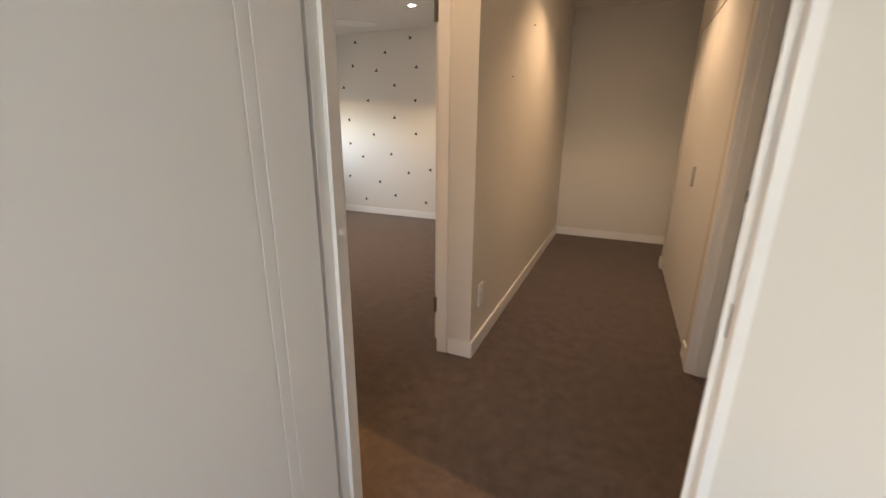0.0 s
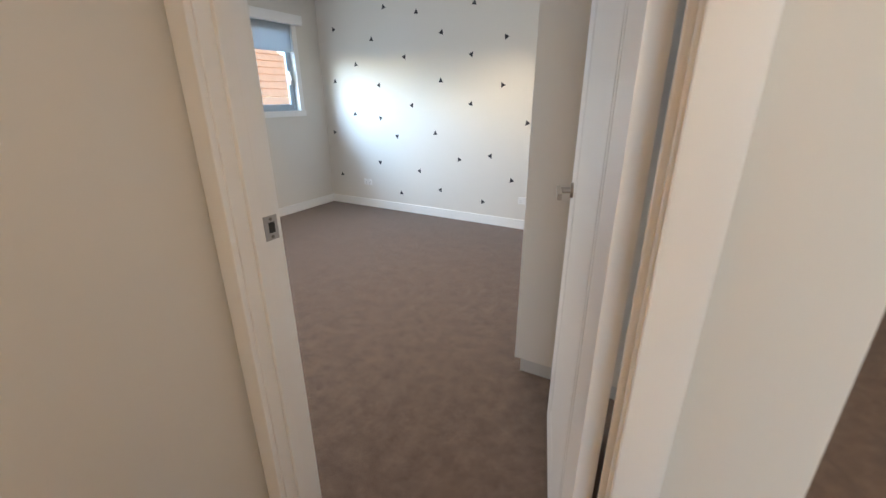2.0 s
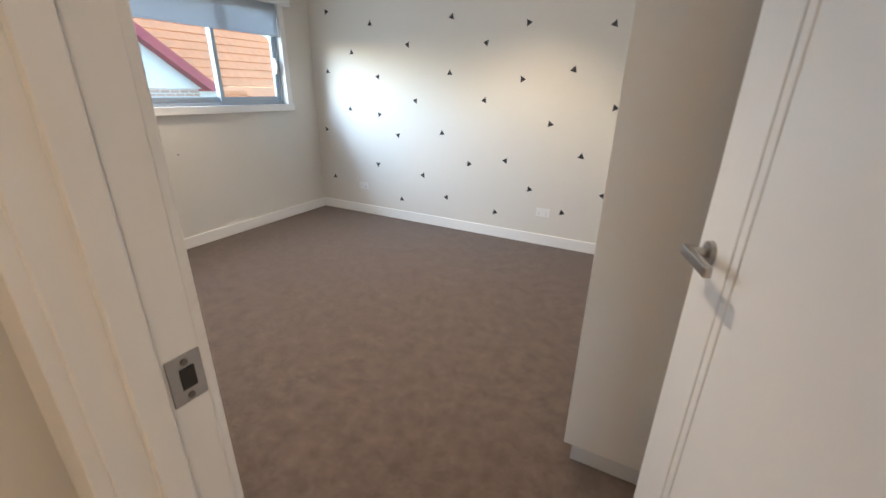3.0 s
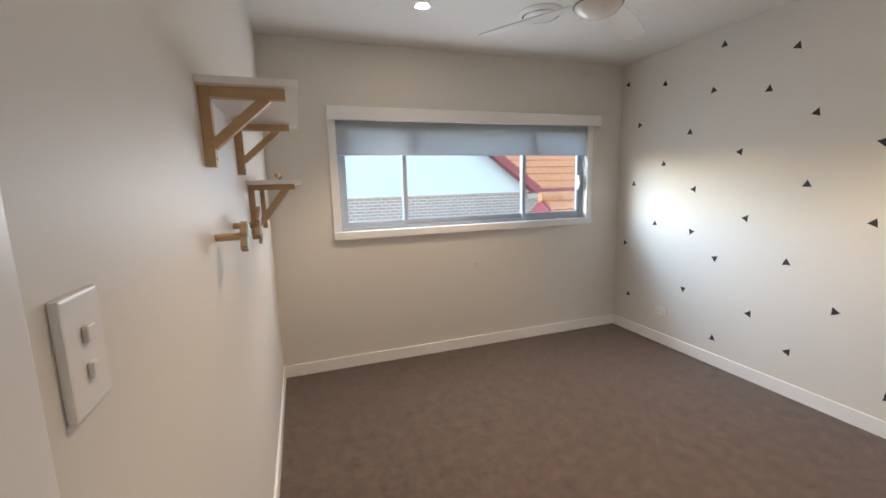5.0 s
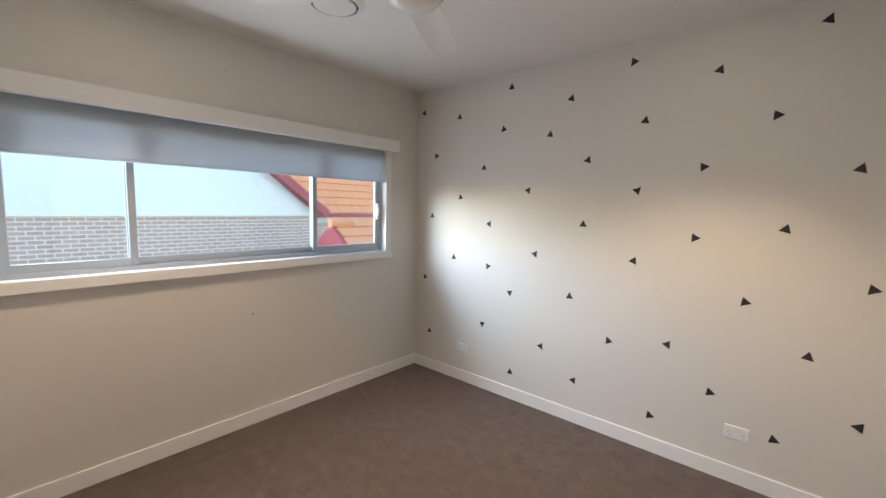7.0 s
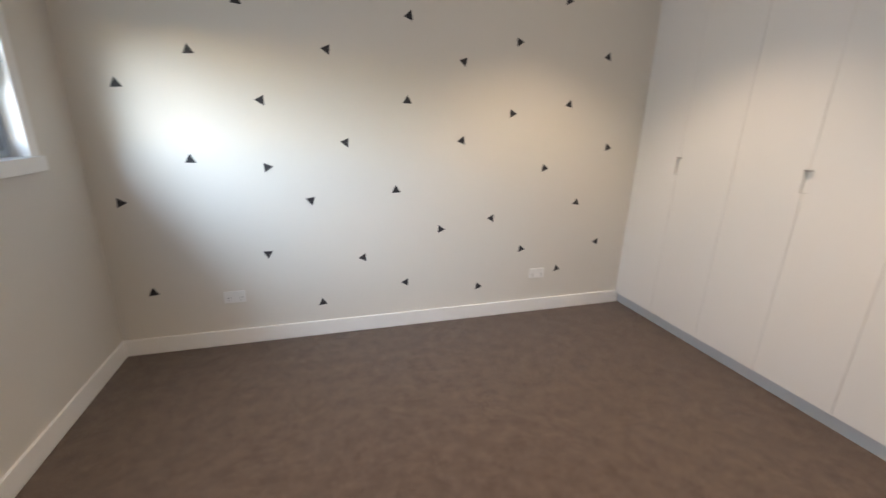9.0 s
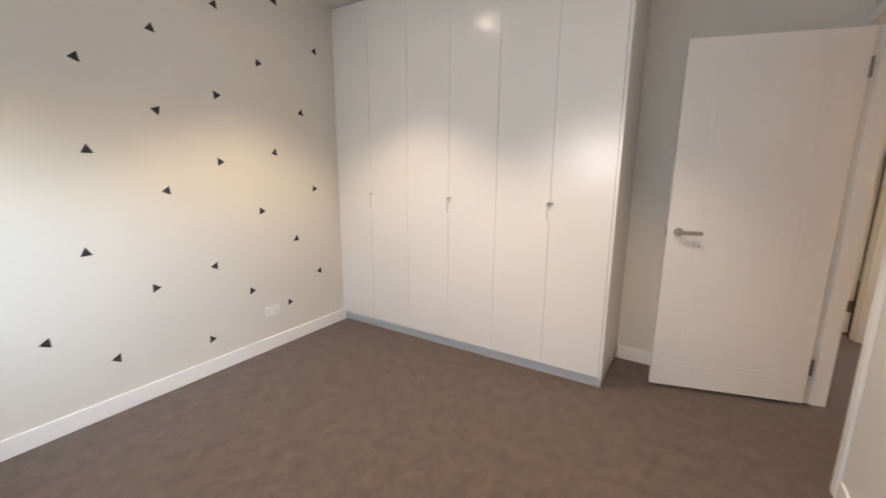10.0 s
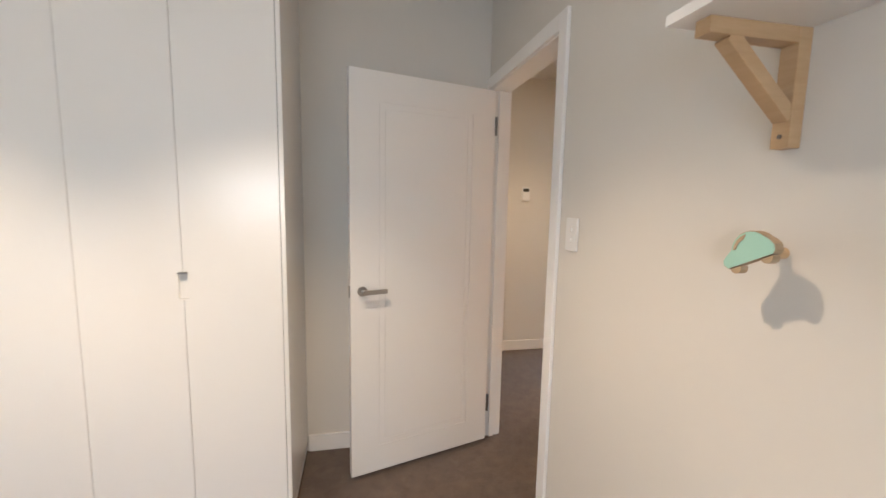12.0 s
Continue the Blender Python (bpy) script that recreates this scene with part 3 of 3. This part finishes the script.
def outlet(place, turn, switches=True):
    o = thing("power_outlet", place, "white double power outlet on the wall", "power outlet", "power outlets", turn=turn)
    boxes("cover_plate", PLASTIC, o, (-0.058, 0.058, 0.0, 0.009, -0.036, 0.036), bevel=0.003)
    for sx in (-0.032, 0.032):
        boxes("rocker", PLASTIC, o, (sx - 0.007, sx + 0.007, 0.009, 0.0125, 0.012, 0.026), bevel=0.001)
        bm = bmesh.new()
        for ox, oz, tilt in ((-0.007, -0.004, 30), (0.007, -0.004, -30), (0, -0.018, 0)):
            bx(bm, -0.001, 0.001, 0.0085, 0.0095, -0.0045, 0.0045, turn=Matrix.Translation((sx + ox, 0, oz)) @ pose(0, 0, 0, 0, tilt, 0))
        part("socket", bm, DARK, o)
    return o


outlet((-3.165, YN, 0.308), 180)
outlet((-1.172, YN, 0.298), 180)
sw = thing("light_switch", (-0.905, YS, 1.345), "white two-gang light switch beside the door", "light switch")
boxes("cover_plate", PLASTIC, sw, (-0.037, 0.037, 0, 0.009, -0.058, 0.058), bevel=0.003)
for zz in (-0.018, 0.018):
    boxes("rocker", PLASTIC, sw, (-0.008, 0.008, 0.009, 0.015, zz - 0.008, zz + 0.008), bevel=0.002)


# ---- bedroom: shelves and pegs ----
def bracket(parent, x, drop):
    """Pine shelf bracket: wall post, arm and diagonal brace, under z = 0, standing out along y."""
    bm = bmesh.new()
    bx(bm, x - 0.016, x + 0.016, 0.0, 0.026, -drop, -0.0, bevel=0.002)
    br = part("bracket", bm, PINE, parent, "pine bracket")
    bm = bmesh.new()
    bx(bm, x - 0.0155, x + 0.0155, 0.026, 0.200, -0.026, -0.0, bevel=0.002)
    part("arm", bm, PINE, br)
    bm = bmesh.new()
    rise = drop - 0.075
    ln = math.hypot(0.135, rise)
    bx(bm, x - 0.014, x + 0.014, -ln / 2, ln / 2, -0.012, 0.012, bevel=0.002,
       turn=Matrix.Translation((0, 0.088, -0.023 - rise / 2)) @ Matrix.Translation((x, 0, 0)) @ pose(0, 0, 0, math.degrees(math.atan2(rise, 0.135)), 0, 0) @ Matrix.Translation((-x, 0, 0)))
    part("brace", bm, PINE, br)
    bm = bmesh.new()
    cyl(bm, (x, 0.0265, 0.02 - drop), 0.004, 0.004, 0.002, 'Y', 12)
    part("screw", bm, DARKMETAL, br)


def shelf(x0, x1, z, brackets, drop):
    s = thing("wall_shelf", (0, YS, z), "white wall shelf on two pine brackets", "shelf", "shelves on the wall")
    boxes("board", TRIM, s, (x0, x1, 0.001, 0.232, 0.0, 0.018), bevel=0.0015, label="white painted board")
    for b in brackets:
        bracket(s, b, drop)


shelf(-2.32, -1.575, 1.750, (-1.62, -2.23), 0.195)
shelf(-3.20, -2.44, 1.520, (-2.50, -3.1), 0.25)
for kx, mat, lab in ((-2.70, PINE, "small pine knob standing on the shelf"), (-2.90, DARK, "small dark knob standing on the shelf")):
    bm = bmesh.new()
    lathe(bm, [(0.0005, 0.0), (0.013, 0.0), (0.008, 0.008), (0.007, 0.016), (0.015, 0.026), (0.016, 0.034), (0.009, 0.042), (0.0005, 0.043)], seg=20)
    kn = part("shelf_knob", bm, mat, None, smooth=True)
    kn.location = (kx, YS + 0.12, 1.538)
    tagged(kn, lab, "ornament", "knobs on the shelf")


def peg(parent, length):
    bm = bmesh.new()
    cyl(bm, (0, length / 2, 0), 0.0105, 0.0105, length, 'Y', 20)
    part("peg", bm, PINE, parent, "turned pine dowel", smooth=True)


def arc(cx, cz, r, a0, a1, n):
    return [(cx + r * math.cos(radians(a0 + (a1 - a0) * i / n)), cz + r * math.sin(radians(a0 + (a1 - a0) * i / n))) for i in range(n + 1)]


car = thing("car_wall_peg", (-1.630, YS, 1.374), "mint green car-shaped plywood wall peg", "wall peg", "wall pegs")
peg(car, 0.062)
tilt = Matrix.Translation((0, 0.070, 0)) @ pose(0, 0, 0, 0, 26, 0) @ Matrix.Diagonal((0.88, 1, 0.88, 1))
CAR = [(-0.050, -0.017), (0.050, -0.017), (0.058, -0.008), (0.056, 0.002), (0.044, 0.010)] + arc(-0.008, 0.000, 0.042, 24, 150, 12) + [(-0.052, 0.012), (-0.058, 0.0), (-0.056, -0.011)]
bm = bmesh.new()
plate(bm, CAR, 0.016, tilt)
body = part("car_body", bm, PLY, car)
bm = bmesh.new()
plate(bm, [(x * 0.97, z * 0.96) for x, z in CAR], 0.0012, Matrix.Translation((0, 0.0088, 0)) @ tilt)
part("painted_face", bm, MINT, body, "mint green painted face")
bm = bmesh.new()
plate(bm, arc(-0.008, 0.000, 0.036, 25, 95, 8) + arc(-0.004, 0.002, 0.026, 88, 28, 6), 0.0012, Matrix.Translation((0, 0.0102, 0)) @ tilt)
part("car_window", bm, PLY, body, "bare plywood window arch")
for wx in (-0.034, 0.034):
    bm = bmesh.new()
    plate(bm, arc(wx, -0.019, 0.012, 180, 360, 10), 0.0155, tilt)
    part("wheel", bm, PLY, car)

bear = thing("animal_wall_peg", (-1.945, YS, 1.378), "plain plywood animal-shaped wall peg", "wall peg", "wall pegs")
peg(bear, 0.07)
flat = Matrix.Translation((0, 0.077, 0)) @ Matrix.Diagonal((0.78, 1, 0.85, 1))
bm = bmesh.new()
plate(bm, [(0.034, 0.030), (0.018, 0.047), (-0.022, 0.044), (-0.040, 0.030), (-0.046, 0.004), (-0.034, -0.012), (-0.034, -0.036), (-0.012, -0.052),
           (0.018, -0.052), (0.036, -0.036), (0.030, -0.008), (0.036, 0.012)], 0.014, flat)
hide = part("body", bm, PLY, bear)
boxes("spot", DARKMETAL, hide, (0.009, 0.019, 0.0838, 0.0852, -0.002, 0.017), bevel=0.0006, label="dark cut-out spot")
bm = bmesh.new()
plate(bm, [(-0.030, 0.042), (-0.036, 0.064), (-0.050, 0.072), (-0.066, 0.064), (-0.068, 0.040), (-0.056, 0.022), (-0.041, 0.024)], 0.0136, flat)
part("head", bm, PLY, bear)
for cx, cz, ang, ln in ((0.050, 0.034, 28, 0.030), (-0.006, -0.056, 20, 0.036)):
    bm = bmesh.new()
    bx(bm, -ln, ln, -0.0055, 0.0055, -0.006, 0.006, bevel=0.003, turn=Matrix.Translation((0, 0.004, 0)) @ flat @ Matrix.Translation((cx, 0, cz)) @ pose(0, 0, 0, 0, ang, 0))
    part("leg", bm, PLY, bear)


bm = bmesh.new()
cyl(bm, (XW + 0.004, 1.745, 0.782), 0.005, 0.005, 0.010, 'X', 10)
tagged(part("nail", bm, DARKMETAL), "small nail in the white wall under the window", "nail", "nails in the wall")

# ---- hall and corridor ----
cup = thing("linen_cupboard", (XR, 0, 0), "flush white built-in corridor cupboard with tall doors", "cupboard")
boxes("carcass", LAMINATE, cup, (0.03, 0.125, 0.503, 2.217, 0.0, 2.087))
for k in range(2):
    a, b = 0.505 + k * 0.856, 0.505 + (k + 1) * 0.856 - 0.004
    dr = boxes("door", DOORPAINT, cup, (0.004, 0.026, a, b, 0.012, 2.084), bevel=0.001)
    hy = b - 0.03 if k == 0 else a + 0.03
    if k == 0:
        boxes("handle", CHROME, dr, (-0.016, 0.004, 1.262, 1.274, 0.92, 1.06), bevel=0.003, label="slim metal pull")

th = thing("thermostat", (XR, -0.765, 1.53), "small white wall thermostat with a dark display", "thermostat", turn=90)
boxes("case", PLASTIC, th, (-0.036, 0.036, 0, 0.022, -0.062, 0.062), bevel=0.005)
boxes("display", SCREEN, th, (-0.03, 0.03, 0.0215, 0.0235, 0.022, 0.052), bevel=0.001, label="dark display")
for bxx in (-0.018, 0, 0.018):
    boxes("button", PLASTIC, th, (bxx - 0.006, bxx + 0.006, 0.022, 0.0245, -0.012, 0.0), bevel=0.001)

wp = thing("corridor_outlet", (XC, 0.095, 0.345), "white upright outlet plate low on the corridor wall", "power outlet", turn=-90)
boxes("cover_plate", PLASTIC, wp, (-0.038, 0.038, 0, 0.010, -0.068, 0.068), bevel=0.003)
for zz in (-0.028, 0.028):
    boxes("rocker", PLASTIC, wp, (-0.008, 0.008, 0.010, 0.014, zz - 0.012, zz + 0.012), bevel=0.001)

sn = thing("motion_sensor", (XC, 3.14, 2.35), "small white sensor high on the corridor wall", "sensor", turn=-90)
boxes("case", PLASTIC, sn, (-0.03, 0.03, 0, 0.04, -0.05, 0.05), bevel=0.008)
boxes("window", BLIND, sn, (-0.02, 0.02, 0.038, 0.042, -0.03, 0.0), bevel=0.002)

for ny, nz in ((0.585, 1.61), (1.14, 2.01)):
    bm = bmesh.new()
    cyl(bm, (XC + 0.004, ny, nz), 0.004, 0.004, 0.010, 'X', 10)
    tagged(part("nail", bm, DARKMETAL), "bare nail in the white corridor wall", "nail", "nails in the wall")

# ---- bathroom ----
van = thing("vanity", (0, 0, 0), "wall-hung oak vanity cabinet with a pale benchtop", "vanity")
boxes("cabinet", VANITY, van, (-2.03, -1.05, -0.50, -0.073, 0.39, 0.705), bevel=0.002)
for x0, x1 in ((-2.028, -1.542), (-1.538, -1.052)):
    boxes("drawer", VANITY, van, (x0, x1, -0.52, -0.502, 0.392, 0.68), bevel=0.002)
boxes("shadow_gap", DARK, van, (-2.02, -1.06, -0.506, -0.499, 0.682, 0.704))
boxes("benchtop", CERAMIC, van, (-2.05, -1.03, -0.525, -0.073, 0.706, 0.74), bevel=0.003)
bm = bmesh.new()
lathe(bm, [(0.0005, 0.012), (0.13, 0.014), (0.18, 0.10), (0.195, 0.10), (0.16, 0.0), (0.0005, 0.0)], (-1.55, -0.3, 0.741))
tagged(part("basin", bm, CERAMIC, smooth=True), "white ceramic basin on the vanity top", "basin")

wc = thing("toilet", (-2.42, -0.075, 0), "white ceramic toilet with a closed lid and cistern", "toilet", turn=180)


def oval(bm, rings, n=32):
    rows = []
    for cx, cy, rx, ry, zz in rings:
        rows.append([bm.verts.new((cx + rx * math.cos(2 * math.pi * i / n), cy + ry * math.sin(2 * math.pi * i / n), zz)) for i in range(n)])
    for a, b in zip(rows, rows[1:]):
        for i in range(n):
            bm.faces.new((a[i], a[(i + 1) % n], b[(i + 1) % n], b[i]))
    bm.faces.new(rows[0])
    bm.faces.new(rows[-1])
    bmesh.ops.recalc_face_normals(bm, faces=bm.faces)


bm = bmesh.new()
oval(bm, [(0, 0.30, 0.12, 0.28, 0.012), (0, 0.30, 0.12, 0.28, 0.10), (0, 0.34, 0.14, 0.31, 0.22), (0, 0.37, 0.175, 0.33, 0.34), (0, 0.37, 0.18, 0.335, 0.385)])
part("bowl", bm, CERAMIC, wc, smooth=True)
bm = bmesh.new()
oval(bm, [(0, 0.39, 0.182, 0.32, 0.388), (0, 0.39, 0.188, 0.326, 0.395), (0, 0.39, 0.186, 0.324, 0.42), (0, 0.39, 0.16, 0.30, 0.432)])
part("lid", bm, PLASTIC, wc, smooth=True)
boxes("cistern", CERAMIC, wc, (-0.19, 0.19, 0.0, 0.17, 0.40, 0.80), bevel=0.02)
boxes("cistern_lid", CERAMIC, wc, (-0.195, 0.195, 0.0, 0.18, 0.802, 0.83), bevel=0.008)

tub = thing("bathtub", (-2.95, -1.16, 0), "white freestanding oval bathtub", "bathtub")
bm = bmesh.new()
oval(bm, [(0, 0, 0.37, 0.65, 0.012), (0, 0, 0.385, 0.665, 0.2), (0, 0, 0.40, 0.685, 0.61), (0, 0, 0.395, 0.68, 0.625), (0, 0, 0.36, 0.645, 0.625), (0, 0, 0.345, 0.63, 0.61),
          (0, 0, 0.30, 0.56, 0.15)], 40)
part("shell", bm, CERAMIC, tub, smooth=True)

bw = thing("window_2", (-3.4, 0, 0), "small frosted bathroom window in a grey frame", "window", kind="structure")
for b in ((-0.08, 0.004, -1.42, -1.38, 1.42, 2.05), (-0.08, 0.004, -0.33, -0.29, 1.42, 2.05), (-0.08, 0.004, -1.38, -0.33, 1.42, 1.46), (-0.08, 0.004, -1.38, -0.33, 2.01, 2.05)):
    boxes("window_frame", DARKALU, bw, b, bevel=0.002)
pn = boxes("pane", GLASS, bw, (-0.042, -0.038, -1.38, -0.33, 1.46, 2.01))
pn.visible_shadow = False

# ---- outside ----
GZ = -3.2
gr = boxes("ground", GRASS, None, (-1500, 1500, -1500, 1500, GZ - 0.2, GZ))
tagged(gr, "grass and garden ground below the house", "ground", kind="structure")


def roof_courses(parent, origin, along, up, width_at, rows, pitch=0.34, thick=0.035):
    """Courses of terracotta tiles, each a lapped strip; width_at(k) gives where course k starts and ends along the eave."""
    along, up = Vector(along).normalized(), Vector(up).normalized()
    nrm = along.cross(up)
    if nrm.z < 0:
        nrm = -nrm
    for k in range(rows):
        a, b = width_at(k)
        if b - a < 0.1:
            break
        bm = bmesh.new()
        o = Vector(origin) + up * (k * pitch)
        n = max(2, int((b - a) / 0.15))
        low_t, high_t, low_b, high_b = [], [], [], []
        for i in range(n + 1):
            u = a + (b - a) * i / n
            wave = 0.016 * (i % 2)
            low_t.append(bm.verts.new(o + along * u + nrm * (thick + wave)))
            high_t.append(bm.verts.new(o + along * u + up * (pitch + 0.04) + nrm * (0.004 + wave * 0.5)))
            low_b.append(bm.verts.new(o + along * u))
            high_b.append(bm.verts.new(o + along * u + up * (pitch + 0.04) - nrm * 0.02))
        for i in range(n):
            bm.faces.new((low_t[i], low_t[i + 1], high_t[i + 1], high_t[i]))
            bm.faces.new((low_b[i], low_b[i + 1], low_t[i + 1], low_t[i]))
            bm.faces.new((low_b[i], high_b[i], high_b[i + 1], low_b[i + 1]))
        bmesh.ops.recalc_face_normals(bm, faces=bm.faces)
        part("tile_course", bm, TERRA, parent)


HX = -11.6
nb = thing("neighbour_house", (0, 0, 0), "brick neighbour house with a white gable and terracotta roof", "house")
boxes("wall", BRICKS, nb, (HX - 6, HX, -2.6, 7.0, GZ, 1.22), (HX - 9, HX - 0.6, 7.0, 12.3, GZ, 1.15), label="pink brick wall")
# gable over the projecting wing
apex_y, apex_z, eave_y, eave_z = 2.3, 4.85, 7.05, 1.23
bm = bmesh.new()
plate(bm, [(-2.45, eave_z), (eave_y, eave_z), (apex_y, apex_z)], 0.1, Matrix.Translation((HX + 0.02, 0, 0)) @ pose(0, 0, 0, 0, 0, 90))
part("gable", bm, GABLE, nb, "white clad gable")
for s, yy in ((1, eave_y + 0.1), (-1, 2 * apex_y - eave_y - 0.1)):
    ln = math.hypot(yy - apex_y, apex_z - eave_z) + 0.1
    ang = math.degrees(math.atan2(apex_z - eave_z, abs(yy - apex_y)))
    bm = bmesh.new()
    bx(bm, HX + 0.04, HX + 0.36, -ln / 2, ln / 2, -0.11, 0.11, turn=Matrix.Translation((0, (yy + apex_y) / 2, (apex_z + eave_z) / 2 + 0.08)) @ pose(0, 0, 0, -s * ang, 0, 0))
    part("barge_board", bm, MAROON, nb, "maroon barge board")
slope_g = Vector((0, -(eave_y - apex_y), apex_z - eave_z)).normalized()
roof_courses(nb, (HX - 5.5, eave_y + 0.15, eave_z + 0.05), (1, 0, 0), tuple(slope_g), lambda k: (0.0, 5.75), 17)
# main roof behind, hipped at its far end
roof_courses(nb, (HX - 0.4, 5.0, 1.30), (0, 1, 0), (-1, 0, 1.0), lambda k: (0.0, 7.55 - 0.24 * k), 17)
boxes("gutter", MAROON, nb, (HX - 0.45, HX - 0.3, 6.9, 12.6, 1.17, 1.29), bevel=0.01, label="maroon gutter")
boxes("fascia", GABLE, nb, (HX - 0.55, HX - 0.46, 6.9, 12.5, 1.0, 1.16))

porch = thing("porch_roof", (0, 0, 0), "small terracotta porch roof with a maroon end", "roof")
roof_courses(porch, (-7.6, 5.32, 0.72), (0, 1, 0), (-1, 0, 0.75), lambda k: (0.0, 5.0), 3, 0.3)
bm = bmesh.new()
plate(bm, [(-7.55, 0.70), (-8.75, 0.70), (-8.15, 1.14)], 0.08, Matrix.Translation((0, 5.27, 0)))
part("porch_gable", bm, MAROON, porch, "maroon gable end")
bm = bmesh.new()
cyl(bm, (-8.15, 5.5, 1.17), 0.09, 0.07, 0.55, 'Y', 12)
part("ridge_tile", bm, TERRA, porch, "terracotta ridge cap", smooth=True)
boxes("post", GABLE, porch, (-8.6, -8.45, 5.35, 5.5, GZ, 0.72), (-8.6, -8.45, 10.1, 10.25, GZ, 0.72))
boxes("beam", MAROON, porch, (-8.7, -7.62, 5.3, 10.3, 0.58, 0.70))

pil = boxes("brick_pier", GREYBRICK, None, (-7.3, -6.9, 6.62, 7.15, GZ, 4.4))
tagged(pil, "grey brick corner pier of a next-door building", "brick pier")


def tree(x, y, h, r, seed):
    """Tapered trunk with limbs and a loose crown of many small leaf clumps."""
    rng = random.Random(seed)
    t = thing("tree", (x, y, GZ), "tall grey-green gum tree beyond the roofs", "tree", "trees beyond the roofs")
    bm = bmesh.new()
    cyl(bm, (0, 0, h * 0.3), 0.3, 0.14, h * 0.6, 'Z', 10)
    tips = []
    for k in range(9):
        a = k * 2.4 + rng.random()
        base = Vector((0, 0, h * (0.35 + 0.25 * rng.random())))
        tip = Vector((math.cos(a) * r * rng.uniform(0.4, 0.8), math.sin(a) * r * rng.uniform(0.4, 0.8), h * rng.uniform(0.6, 0.95)))
        tips.append(tip)
        way = tip - base
        bmesh.ops.create_cone(bm, cap_ends=True, segments=7, radius1=0.09, radius2=0.03, depth=way.length,
                              matrix=Matrix.Translation((base + tip) / 2) @ way.to_track_quat('Z', 'Y').to_matrix().to_4x4())
    part("trunk", bm, BARK, t, smooth=True)
    verts, faces = [], []
    for tip in tips:
        for c in range(26):
            mid = tip + Vector((rng.gauss(0, r * 0.24), rng.gauss(0, r * 0.24), rng.gauss(0, h * 0.07)))
            for q in range(34):
                p = mid + Vector((rng.gauss(0, 0.24), rng.gauss(0, 0.24), rng.gauss(0, 0.2)))
                u = Vector((rng.uniform(-1, 1), rng.uniform(-1, 1), rng.uniform(-1, 0.4))).normalized()
                v = u.cross(Vector((rng.uniform(-1, 1), rng.uniform(-1, 1), 1))).normalized() * 0.04
                u = u * 0.13
                n = len(verts)
                verts += [p - u, p + v, p + u, p - v]
                faces.append((n, n + 1, n + 2, n + 3))
    me = bpy.data.meshes.new("crown")
    me.from_pydata([tuple(v) for v in verts], [], faces)
    me.materials.append(LEAF)
    c = new("crown", me)
    c.parent = t


tree(-21, 21, 9.0, 3.4, 1)
tree(-25, 17, 9.6, 3.6, 2)
tree(-17, 24, 8.2, 3.2, 3)
tree(-24, 27, 9.5, 3.8, 4)
